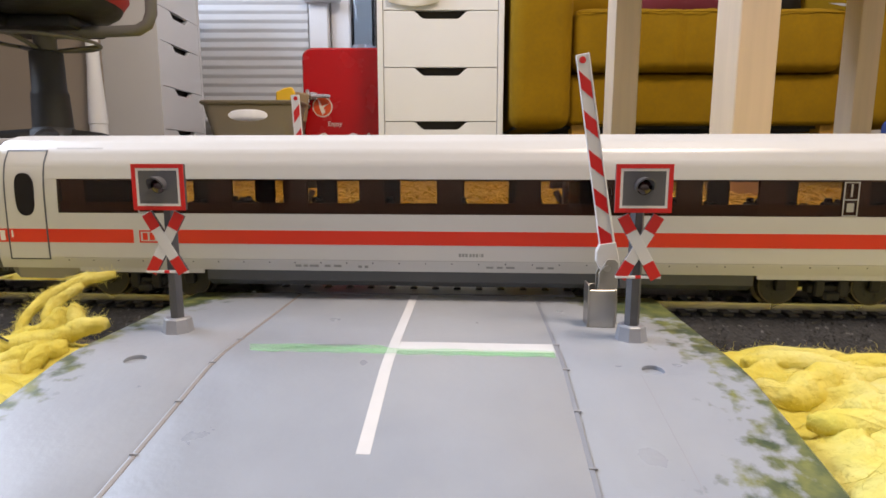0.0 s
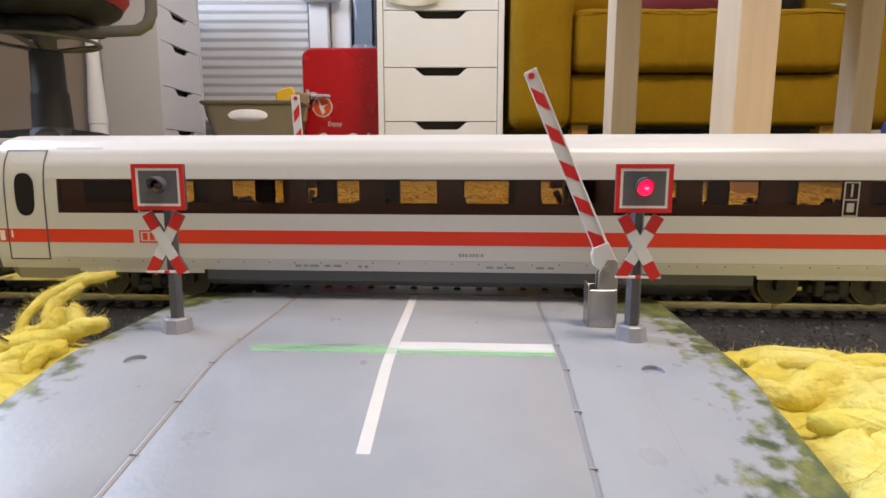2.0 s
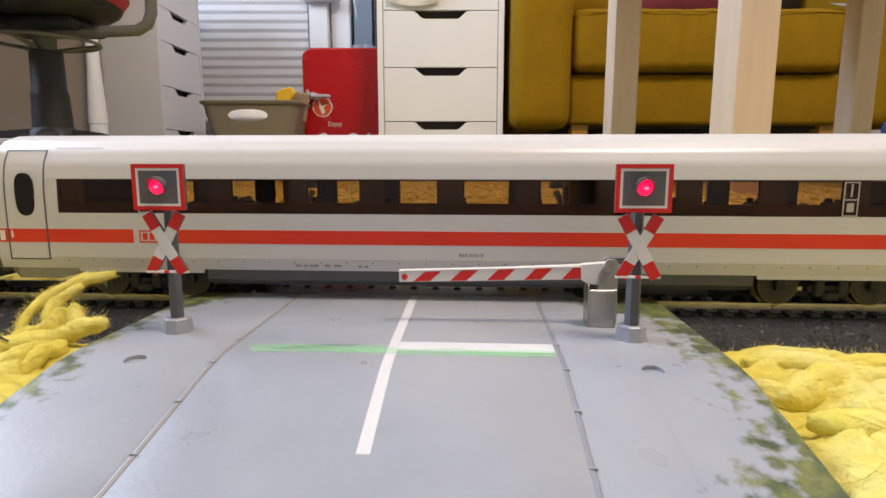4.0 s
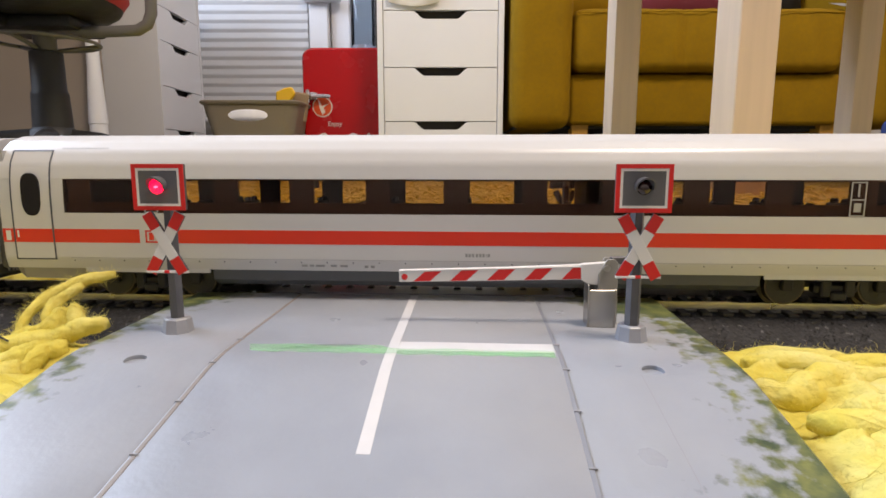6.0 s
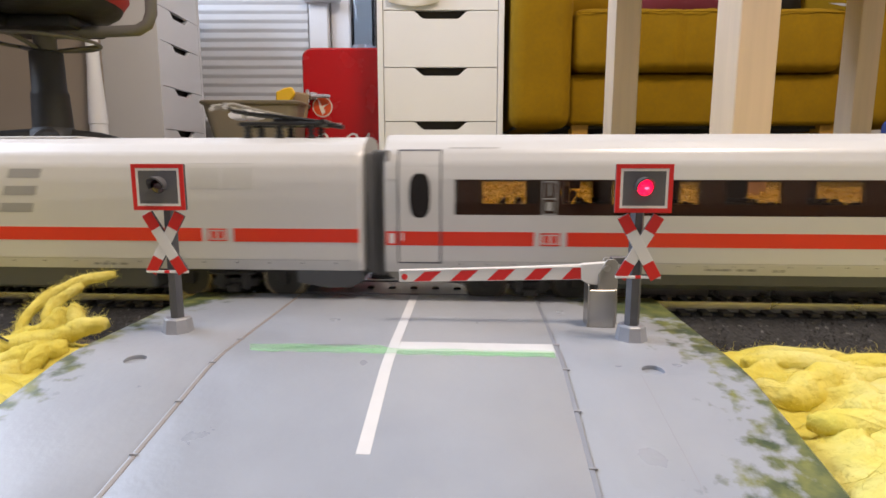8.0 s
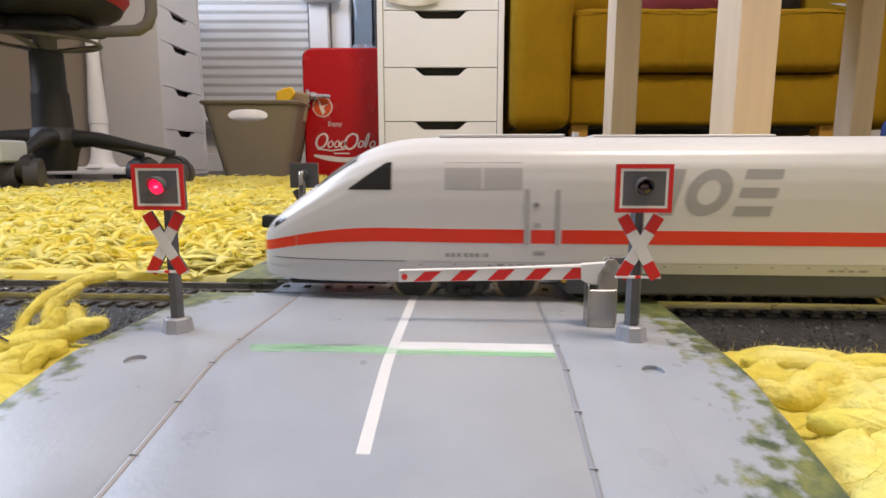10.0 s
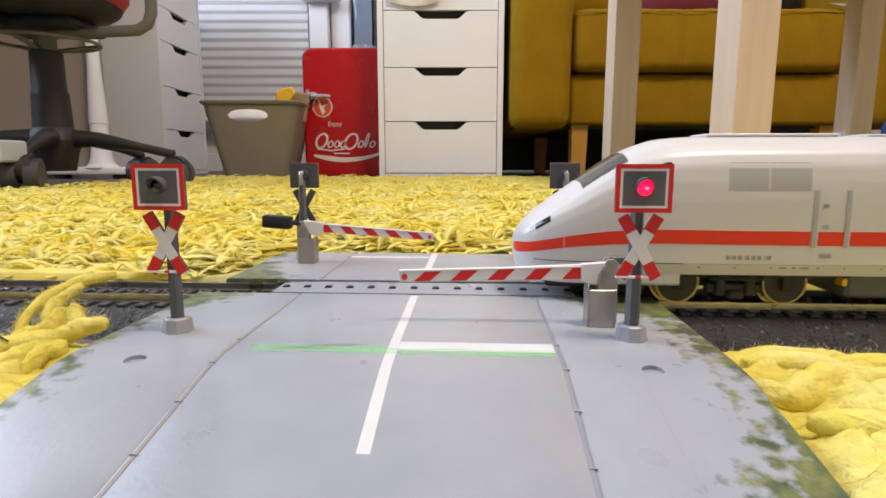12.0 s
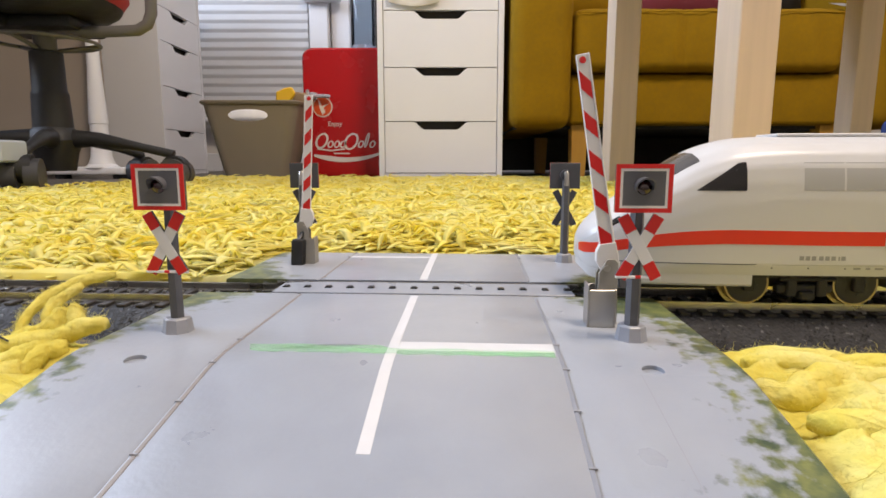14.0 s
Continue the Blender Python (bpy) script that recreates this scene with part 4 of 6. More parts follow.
def coach_door(n0):
    d = part("door", skin(coach_y, n0, n0 + 10.8, 21.3, 50.2, 0.08, 2, 12, (-1,)), M_TRAIN, COACH, "white door with a dark oval window", smooth=30)
    for a, c, z0, z1 in ((n0 - 0.35, n0 + 0.05, 21.3, 50.2), (n0 + 10.75, n0 + 11.15, 21.3, 50.2), (n0 - 0.35, n0 + 11.15, 20.9, 21.3), (n0 - 0.35, n0 + 11.15, 50.2, 50.6)):
        part("door_seal", skin(coach_y, a, c, z0, z1, 0.14, 1, 10 if z1 - z0 > 3 else 1, (-1,)), M_SEAL, d, "dark blue-grey door seal", smooth=None)
    b = B()
    for hw, hz, off, st in ((2.7, 5.75, 0.16, 0),):
        outline = []
        for k in range(28):
            a = 2 * math.pi * k / 28
            ca, sa = math.cos(a), math.sin(a)
            x = hw * math.copysign(abs(ca) ** 0.8, ca)
            z = 38.7 + hz * math.copysign(abs(sa) ** 0.62, sa)
            outline.append((n0 + 5.5 + x, z))
        plate(b, outline, "y", -17.58, -17.2)
    part("door_window", b, M_CABGLASS, d, "dark oval window", smooth=30)
    part("stripe_mark", skin(coach_y, n0 - 2.6, n0 - 1.2, 26.2, 28.9, 0.1, 1, 1, (-1,)), M_SIGNWHITE, d, smooth=None)
    part("door_stripe", skin(coach_y, n0 + 0.1, n0 + 10.7, 25.7, 29.4, 0.12, 2, 3, (-1,)), M_STRIPE, d, smooth=None)
    part("door_mark", skin(coach_y, n0 + 0.7, n0 + 1.2, 27.0, 29.0, 0.16, 1, 1, (-1,)), M_SIGNWHITE, d, smooth=None)


coach_door(3.9)


def class_mark(n0):
    b = B()
    s, y = -1, side_y(38)
    for a, c, d, e in ((0, 3.7, 33.9, 34.2), (0, 3.7, 42.2, 42.5), (0, 0.3, 34.2, 42.2), (3.4, 3.7, 34.2, 42.2), (0.3, 3.4, 37.9, 38.2), (1.0, 2.7, 35.0, 37.2)):
        box(b, n0 + a, n0 + c, -(y + 0.16), -(y + 0.04), d, e)
    mk = part("class_sign", b, M_CLASS, COACH, "white framed class sign", smooth=None)
    cu = bpy.data.curves.new("one", "FONT")
    cu.body, cu.size, cu.extrude, cu.align_x, cu.align_y = "1", 0.0046, 0.00005, "CENTER", "CENTER"
    tx = new("class_number", cu)
    tx.data.materials.append(M_CLASS)
    tx.matrix_world = Matrix.Translation(((n0 + 1.85) / 1000, -(y + 0.14) / 1000, 0.0402)) @ pose(0, 0, 0, 90, 0, 0)
    bpy.context.view_layer.update()
    me = bpy.data.meshes.new_from_object(tx.evaluated_get(bpy.context.evaluated_depsgraph_get()))
    mw = tx.matrix_world.copy()
    bpy.data.objects.remove(tx)
    me.transform(mw)
    ob = new("class_number", me)
    ob.parent = mk
    return mk


class_mark(40.9)
class_mark(222.2)
b = bars(B(), coach_y, 126.8, 133.4, 22.7, 23.6, (3, -0.3, 3, -0.3, 3, -1, 3, -0.3, 3, -0.3, 3, -0.8, 1, -0.5, 3))
bars(b, coach_y, 83, 96, 19.6, 20.3, (4, -0.3, 3, -0.3, 6, -2, 4, -1, 5))
bars(b, coach_y, 100, 103, 19.4, 20.3, (3, -1, 3))
bars(b, coach_y, 134, 142, 19.6, 20.2, (5, -1, 4, -1, 6))
bars(b, coach_y, 147, 152, 19.6, 20.2, (5, -1, 4))
tagged(part("lettering", b, M_GREYTEXT, COACH, "small grey lettering too small to read", smooth=None), kind="stuff")
b = B()
for n in range(20, 250, 7):
    y = side_y(20.8)
    box(b, n - 0.17, n + 0.17, -y - 0.05, -y + 0.2, 20.6, 20.94)
tagged(part("screws", b, M_SEAL, COACH, smooth=None), kind="stuff")
part("side_joint", skin(coach_y, 19, 250, 21.45, 21.6, 0.03, 2, 1, (-1,)), M_PANEL, COACH, smooth=None)
b = B()
loft(b, [[(n, -15.8, 19.4), (n, -15.6, 15.6), (n, -13, 13.8), (n, 13, 13.8), (n, 15.6, 15.6), (n, 15.8, 19.4)] for n in (58, 203)], closed=True, caps=True)
part("underfloor_skirt", b, M_SKIRT, COACH, "dark grey underfloor box", smooth=25)
b = B()
loft(b, [[(n, -w, 18.8), (n, -w + 0.6, zb), (n, w - 0.6, zb), (n, w, 18.8)] for n, w, zb in ((0.5, 14, 16.8), (4, 16, 15.4), (16, 16, 15.2), (22, 15.4, 17.4))], closed=True, caps=True)
part("end_skirt", b, M_HOUSING, COACH, "grey end skirt", smooth=25)
for a, c in ((22.5, 57.5), (203.5, 246)):
    part("valance", skin(coach_y, a, c, 17.5, 18.7, 0.0, 2, 1, (-1, 1), 0.6), M_TRAIN, COACH, "off-white strip above the bogie", smooth=None)
part("underframe", box(B(), 1, CLEN - 1, -13, 13, 17.4, 19.6), M_UNDER, COACH, smooth=None)
bogie(COACH, 38.8, 12.0, 5.3, M_WHEELDARK)
bogie(COACH, 224.2, 12.0, 5.3, M_WHEELDARK)
b = B()
for a in (0.0, 1.2, 2.4):
    box(b, -3.6 + a, -2.8 + a, -13, 13, 16.5, 50.5, 0.35)
box(b, -3.4, 0.2, -11.6, 11.6, 17, 49.5)
part("gangway", b, M_BELLOWS, COACH, "grey folded gangway", smooth=None)
part("coupling", box(B(), -7, 0, -2, 2, 13.2, 15.0, 0.4), M_BLACK, COACH)
part("end_wall", box(B(), 0.2, 1.4, -16, 16, 18.6, 50.4), M_PANEL, COACH, smooth=None)
part("end_wall", box(B(), CLEN - 1.4, CLEN - 0.2, -16, 16, 18.6, 50.4), M_PANEL, COACH, smooth=None)
part("roof_seam", skin(coach_y, 17, 30, 50.8, 51.2, 0.08, 2, 1, (-1,)), M_PANEL, COACH, smooth=None)


# ------------------------------------------------------------------ furniture (metres)
def drawer_unit(m, label, rows):
    """White drawer unit, 0.35 wide, 0.58 deep; local front towards -y, origin at the front's foot centre."""
    t = thing("drawer_unit", m, label, "drawer unit", "drawer units")
    w = 0.1755
    part("side_panel", box(B(), -w, -w + 0.016, 0, 0.58, 0, 0.70, 0.001), M_WHITE, t, mm=False)
    part("side_panel", box(B(), w - 0.016, w, 0, 0.58, 0, 0.70, 0.001), M_WHITE, t, mm=False)
    part("top_panel", box(B(), -w + 0.0162, w - 0.0162, 0, 0.58, 0.684, 0.70), M_WHITE, t, mm=False)
    part("back_panel", box(B(), -w + 0.0162, w - 0.0162, 0.57, 0.58, 0.012, 0.684), M_WHITE, t, mm=False)
    part("inside", box(B(), -w + 0.017, w - 0.017, 0.03, 0.56, 0.02, 0.68), M_GAP, t, mm=False)
    part("plinth", box(B(), -w + 0.0162, w - 0.0162, 0.004, 0.02, 0.0, 0.0135), M_WHITE, t, mm=False)
    x0, x1 = -w + 0.0178, w - 0.0178
    for z0, z1 in rows:
        z0 += 0.0012
        z1 -= 0.0012
        pts = [(x0, z0), (x1, z0), (x1, z1)]
        c, hw, d = 0.0, 0.078, 0.0215
        pts.append((c + hw, z1))
        for k in range(1, 8):
            f = k / 8
            pts.append((c + hw - 0.034 * f, z1 - d * (3 * f * f - 2 * f ** 3)))
        pts.append((c + hw - 0.034, z1 - d))
        pts.append((c - hw + 0.034, z1 - d))
        for k in range(7, 0, -1):
            f = k / 8
            pts.append((c - hw + 0.034 * f, z1 - d * (3 * f * f - 2 * f ** 3)))
        pts += [(c - hw, z1), (x0, z1)]
        part("drawer_front", plate(B(), pts, "y", 0.0015, 0.018), M_WHITE, t, mm=False, smooth=None)
    return t


ROWS = [(0.0145, 0.159), (0.159, 0.3065), (0.3065, 0.458), (0.458, 0.572), (0.572, 0.684)]
drawer_unit(pose(-0.0065, 1.64, 0), "white drawer unit with cut-out grips and paper on top", ROWS)
drawer_unit(pose(-0.962, 2.1755, 0, 0, 0, 90), "white drawer unit turned sideways beside a desk", ROWS)

# white paper hanging over the front of the drawer unit
b = B()
rings = []
for i in range(9):
    x = -0.150 + 0.14 * i / 8
    s = 0.004 * math.sin(i * 1.7)
    rings.append([(x, 1.634, 0.52), (x, 1.626 - abs(s), 0.49), (x, 1.632, 0.478 - 0.012 * math.sin(math.pi * i / 8)), (x, 1.635, 0.478 - 0.012 * math.sin(math.pi * i / 8)), (x, 1.630 - abs(s), 0.492), (x, 1.638, 0.52)])
loft(b, rings, closed=True, caps=True)
pp = new("paper_bag", mesh_of("paper_bag", b, M_PAPER, False, 40))
tagged(pp, "crumpled white paper hanging on the drawer front", "paper")

# red mini fridge
fr = thing("mini_fridge", pose(-0.285, 1.80, 0), "small red retro fridge with chrome latch and white lettering", "fridge")
b = B()
outline = []
for cx, cz, a0 in ((0.11, 0.362, 0), (-0.11, 0.362, 90), (-0.11, 0.028, 180), (0.11, 0.028, 270)):
    for k in range(7):
        a = radians(a0 + 15 * k)
        outline.append((cx + 0.036 * math.cos(a), cz + 0.028 * math.sin(a)))
plate(b, outline, "y", 0.034, 0.28, 0.004)
part("body", b, M_FRIDGE, fr, mm=False)
b = B()
plate(b, outline, "y", 0.0, 0.030, 0.006)
fd = part("door", b, M_FRIDGE, fr, "glossy red fridge door", mm=False)
part("door_gasket", plate(B(), [(x * 0.98, 0.195 + (z - 0.195) * 0.985) for x, z in outline], "y", 0.029, 0.035), M_BLACK, fr, mm=False)
b = B()
box(b, -0.134, -0.100, -0.016, 0.0, 0.233, 0.256, 0.003)
box(b, -0.118, -0.058, -0.024, -0.010, 0.238, 0.249, 0.003)
tube(b, (-0.128, -0.014, 0.226), (-0.128, -0.014, 0.263), 0.006, n=12)
part("latch", b, M_CHROME, fd, "chrome latch", mm=False)
for r0, r1, mat, y in ((0.031, 0.027, M_FADED, -0.0010), (0.0275, 0.0, M_ORANGE, -0.0022)):
    b = tube(B(), (-0.087, y, 0.214), (-0.087, 0.001, 0.214), r0, n=32)
    part("round_badge", b, mat, fd, "round orange badge with white rim", mm=False)
b = B()
plate(b, [(-0.088, 0.190), (-0.078, 0.196), (-0.083, 0.212), (-0.066, 0.224), (-0.088, 0.216), (-0.099, 0.236), (-0.096, 0.214)], "y", -0.0034, -0.0010)
part("badge_bird", b, M_FADED, fd, "white bird-like shape", mm=False, smooth=None)


def word(text, size, m, mat, parent, name="lettering"):
    cu = bpy.data.curves.new(name, "FONT")
    cu.body, cu.size, cu.extrude = text, size, 0.0004
    tx = new(name, cu)
    bpy.context.view_layer.update()
    me = bpy.data.meshes.new_from_object(tx.evaluated_get(bpy.context.evaluated_depsgraph_get()))
    bpy.data.objects.remove(tx)
    me.transform(m @ pose(0, 0, 0, 90, 0, 0))
    me.materials.clear()
    me.materials.append(mat)
    ob = new(name, me)
    ob.parent = parent
    return ob


word("Enjoy", 0.020, pose(-0.072, -0.0012, 0.156), M_FADED, fd)
# brand script as plain rings and strokes
def ellipse_ring(b, cx, cz, rx, rz, w, lean=0.25, a0=0.0, a1=360.0):
    n = 22
    rings = []
    for k in range(n + 1):
        a = radians(a0 + (a1 - a0) * k / n)
        pts = []
        for q, y in ((1.0, -0.0012), (1.0, 0.0005), (0.0, 0.0005), (0.0, -0.0012)):
            z = (rz - w * 0.8 + w * 0.8 * q) * math.sin(a)
            pts.append((cx + (rx - w + w * q) * math.cos(a) + lean * z, y, cz + z))
        rings.append(pts)
    loft(b, rings, closed=True, caps=a1 - a0 < 359)


b = B()
ellipse_ring(b, -0.090, 0.112, 0.022, 0.027, 0.0075, 0.3)
ellipse_ring(b, 0.012, 0.110, 0.024, 0.029, 0.0075, 0.3)
for cx, rx, rz in ((-0.060, 0.0105, 0.0125), (-0.038, 0.0105, 0.0125), (-0.017, 0.0105, 0.0125), (0.045, 0.0105, 0.0125), (0.066, 0.0065, 0.026), (0.085, 0.0105, 0.0125)):
    ellipse_ring(b, cx, 0.088 + rz, rx, rz, 0.0052, 0.3)
plate(b, [(-0.108, 0.083), (-0.06, 0.076), (-0.01, 0.082), (-0.012, 0.087), (-0.06, 0.081), (-0.106, 0.088)], "y", -0.0012, 0.0005)
box(b, -0.050, 0.006, -0.0012, 0.0005, 0.067, 0.071)
bmesh.ops.transform(b, matrix=Matrix.Translation((-0.112, 0, 0.1)) @ Matrix.Diagonal((0.90, 1, 0.9, 1)) @ Matrix.Translation((0.112, 0, -0.1)), verts=b.verts)
sc = part("script_mark", b, M_FADED, fd, "white flowing brand shapes", mm=False, smooth=None)
b = B()
top, low = [], []
for k in range(25):
    f = k / 24
    x = -0.118 + 0.25 * f
    zc = 0.062 - 0.020 * math.sin(math.pi * f * 0.9) + 0.030 * f * f
    th = 0.013 * (1 - f) ** 0.8 * (0.4 + 0.6 * min(1, f * 6)) + 0.002 + 0.004 * math.sin(math.pi * f)
    top.append((x, zc + th / 2 + 0.004))
    low.append((x, zc - th / 2 + 0.004))
plate(b, top + low[::-1], "y", -0.0012, 0.0005)
part("white_wave", b, M_FADED, fd, "white wave band", mm=False, smooth=None)

# glass bottle standing on the fridge
b = B()
prof = [(0.0, 0.0), (0.036, 0.0), (0.040, 0.004), (0.040, 0.20), (0.036, 0.235), (0.016, 0.27), (0.014, 0.31), (0.016, 0.312), (0.016, 0.318), (0.0, 0.318)]
loft(b, [[(max(r, 0.0005) * math.cos(a), max(r, 0.0005) * math.sin(a), z) for a in [k * math.pi / 14 for k in range(28)]] for r, z in prof], closed=True)
bo = thing("glass_bottle", pose(-0.262, 1.95, 0.3905), "clear glass bottle with a silver band standing on the fridge", "bottle")
part("glass", b, glass("bottle_glass", (0.50, 0.56, 0.62), 0.03), bo, mm=False)
part("silver_band", tube(B(), (0, 0, 0.001), (0, 0, 0.030), 0.0408, n=28, caps=False), material("band_blue", (0.45, 0.5, 0.58), 0.25, metal=0.6), bo, mm=False)

# waste basket
ba = thing("waste_basket", pose(-0.553, 1.76, 0), "taupe plastic waste basket with an oval grip hole", "waste basket")
b = B()
def ring(wx, wy, z, r=0.03):
    out = []
    for cx, cy, a0 in ((wx - r, wy - r, 0), (-wx + r, wy - r, 90), (-wx + r, -wy + r, 180), (wx - r, -wy + r, 270)):
        for k in range(6):
            a = radians(a0 + 18 * k)
            out.append((cx + r * math.cos(a), cy + r * math.sin(a), z))
    return out
loft(b, [ring(0.094, 0.078, 0.002), ring(0.137, 0.105, 0.206), ring(0.143, 0.112, 0.210), ring(0.143, 0.112, 0.217), ring(0.135, 0.103, 0.217), ring(0.092, 0.076, 0.010)], closed=True, caps=True)
me = mesh_of("tub", b, M_BASKET, False, 35)
ob = new("tub", me)
cb = B()
loft(cb, [[(-0.004 + 0.057 * math.copysign(abs(math.cos(a)) ** 0.75, math.cos(a)), y, 0.178 + 0.0165 * math.sin(a)) for a in [k * math.pi / 12 for k in range(24)]] for y in (-0.2, 0.0)], closed=True, caps=True)
cut = new("cutter", mesh_of("cutter", cb, M_BASKET, False))
mod = ob.modifiers.new("grip", "BOOLEAN")
mod.object, mod.operation, mod.solver = cut, "DIFFERENCE", "EXACT"
bpy.context.view_layer.update()
ob.data = bpy.data.meshes.new_from_object(ob.evaluated_get(bpy.context.evaluated_depsgraph_get()))
ob.modifiers.clear()
bpy.data.objects.remove(cut)
ob.parent = ba
part("rim", loft(B(), [ring(0.1435, 0.1125, 0.212), ring(0.1448, 0.1138, 0.214), ring(0.1448, 0.1138, 0.2175), ring(0.1435, 0.1125, 0.219), ring(0.133, 0.102, 0.219), ring(0.133, 0.102, 0.212)], closed=True), M_BASKET, ba, "rolled rim", mm=False)
b = B()
path_tube(b, [(-0.085, -0.02, 0.160), (-0.03, -0.03, 0.165), (0.03, -0.03, 0.160), (0.08, -0.01, 0.155)], [0.03, 0.045, 0.045, 0.028], 16)
for v in b.verts:
    v.co += v.co.normalized() * 0.008 * noise.noise(v.co * 45)
tagged(new("crumpled_paper", mesh_of("crumpled_paper", b, M_PAPER, False, 60)), "crumpled white paper inside the waste basket", "paper").location = (-0.562, 1.77, 0)
b = B()
box(b, -0.030, 0.035, -0.03, 0.04, 0.0, 0.085, 0.004)
cbx = new("cardboard_box", mesh_of("cardboard_box", b, M_CARD, False, None))
cbx.matrix_world = pose(-0.455, 1.785, 0.172, 6, 8, 12)
tagged(cbx, "small brown cardboard box sticking out of the basket", "box")
b = B()
plate(b, [(-0.034, -0.004), (0.004, -0.010), (0.026, 0.014), (0.018, 0.034), (-0.006, 0.033), (-0.030, 0.024)], "y", -0.012, 0.012, 0.004)
yl = new("yellow_lid", mesh_of("yellow_lid", b, M_YELLOWTHING, False, 30))
yl.matrix_world = pose(-0.458, 1.725, 0.228, 0, -8, 10)
tagged(yl, "bright yellow plastic piece on top of the basket", "lid")

# pleated blind and window frame on the back wall
bl = thing("pleated_blind", pose(0, 2.60, 0), "white horizontal pleated blind on the back wall", "blind")
for i in range(26):
    z = 0.22 + i * 0.0385
    b = B()
    plate(b, [(0.002, z), (-0.0032, z + 0.0135), (-0.0026, z + 0.0185), (0.002, z + 0.0384)], "x", -1.14, -0.590)
    part("slat", b, M_BLIND, bl, mm=False, smooth=None)
part("backing", box(B(), -1.14, -0.59, 0.02, 0.03, 0.2, 1.25), M_BLIND, bl, mm=False)
wf = thing("window_1", pose(0, 2.60, 0), "white painted window frame on the back wall", "window", kind="structure")
for a, c, y in ((-0.588, -0.50, 0.0), (-0.495, -0.41, 0.03), (-0.405, -0.30, 0.01)):
    part("frame_post", box(B(), a, c, y, y + 0.05, 0.02, 1.3, 0.006), M_WHITE, wf, mm=False)
part("window_sill", box(B(), -0.60, -0.44, -0.04, 0.0, 0.728, 0.76, 0.004), M_WHITE, wf, mm=False)
part("dark_gap", box(B(), -0.30, -0.16, 0.02, 0.05, 0.02, 1.2), M_GAP, wf, mm=False)

# sofa
so = thing("sofa", pose(0, 1.6, 0), "mustard yellow fabric sofa with a loose seat cushion and wooden legs", "sofa")
def puffy(x0, x1, y0, y1, z0, z1, r, amp=0.004, cuts=14, seed=0):
    b = B()
    box(b, x0, x1, y0, y1, z0, z1, r, 4)
    bmesh.ops.subdivide_edges(b, edges=[e for e in b.edges if e.calc_length() > 0.12], cuts=cuts, use_grid_fill=True)
    for v in b.verts:
        d = noise.noise(Vector((v.co.x * 6 + seed, v.co.y * 6, v.co.z * 6))) + 0.6 * noise.noise(Vector((v.co.x * 30 + seed, v.co.y * 5, v.co.z * 7))) + 0.45 * noise.noise(Vector((v.co.x * 70 + seed + v.co.z * 22, v.co.y * 6, v.co.z * 9)))
        c = Vector(((x0 + x1) / 2, (y0 + y1) / 2, (z0 + z1) / 2))
        v.co += (v.co - c).normalized() * d * amp
    return b
part("armrest", puffy(0.186, 0.349, -0.03, 0.75, 0.136, 0.62, 0.035, 0.004), M_SOFA, so, "padded armrest", mm=False, smooth=70)
part("armrest", puffy(1.10, 1.27, -0.03, 0.75, 0.136, 0.62, 0.035, 0.004, seed=3), M_SOFA, so, "padded armrest", mm=False, smooth=70)
part("base", puffy(0.352, 1.095, 0.012, 0.72, 0.148, 0.285, 0.012, 0.003, seed=5), M_SOFA, so, mm=False, smooth=70)
part("seat_cushion", puffy(0.351, 1.078, -0.02, 0.62, 0.289, 0.452, 0.024, 0.008, 60, seed=8), M_SOFA, so, "plump seat cushion with seams", mm=False, smooth=70)
for z in (0.437,):
    b = B()
    path_tube(b, [(0.353 + 0.722 * k / 24, -0.0225 - 0.0012 * math.sin(k * 1.9), z + 0.0025 * math.sin(math.pi * k / 24) + 0.001 * math.sin(k * 2.7)) for k in range(25)], 0.0014, 8)
    part("seam", b, M_SOFA, so, "sewn seam along the cushion", mm=False, smooth=60)
part("backrest", puffy(0.33, 1.12, 0.6, 0.85, 0.2, 0.9, 0.05, 0.006, seed=11), M_SOFA, so, mm=False, smooth=70)
for x in (0.362, 1.06):
    for y in (0.03, 0.66):
        b = B()
        loft(b, [[(x, y, 0.15), (x + 0.046, y, 0.15), (x + 0.046, y + 0.046, 0.15), (x, y + 0.046, 0.15)], [(x + 0.004, y + 0.004, 0.0), (x + 0.042, y + 0.004, 0.0), (x + 0.042, y + 0.042, 0.0), (x + 0.004, y + 0.042, 0.0)]], closed=True, caps=True)
        part("leg", b, M_SOFALEG, so, "tapered wooden leg", mm=False, smooth=None)
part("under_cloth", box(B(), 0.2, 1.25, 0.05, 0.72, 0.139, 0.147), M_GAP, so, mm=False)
# added upright sheet; its dark colour paints the shade below the sofa
part("under_shade", box(B(), 0.19, 1.26, 0.735, 0.745, 0.012, 0.147), M_GAP, so, "added dark sheet standing in for the shade below the sofa", mm=False)
def cushion(name, m, w, h, mat, label):
    b = B()
    bmesh.ops.create_grid(b, x_segments=12, y_segments=12, size=0.5)
    for v in b.verts:
        f = (1 - (2 * v.co.x) ** 4) * (1 - (2 * v.co.y) ** 4)
        v.co.z = 0.004 + 0.075 * max(f, 0) ** 0.5
    g = bmesh.ops.duplicate(b, geom=b.verts[:] + b.edges[:] + b.faces[:])
    for v in g["geom"]:
        if isinstance(v, bmesh.types.BMVert):
            v.co.z *= -1
    bmesh.ops.scale(b, vec=(w, h, 1), verts=b.verts)
    ob = new(name, mesh_of(name, b, mat, False, 60))
    ob.matrix_world = m
    return tagged(ob, label, "cushion")
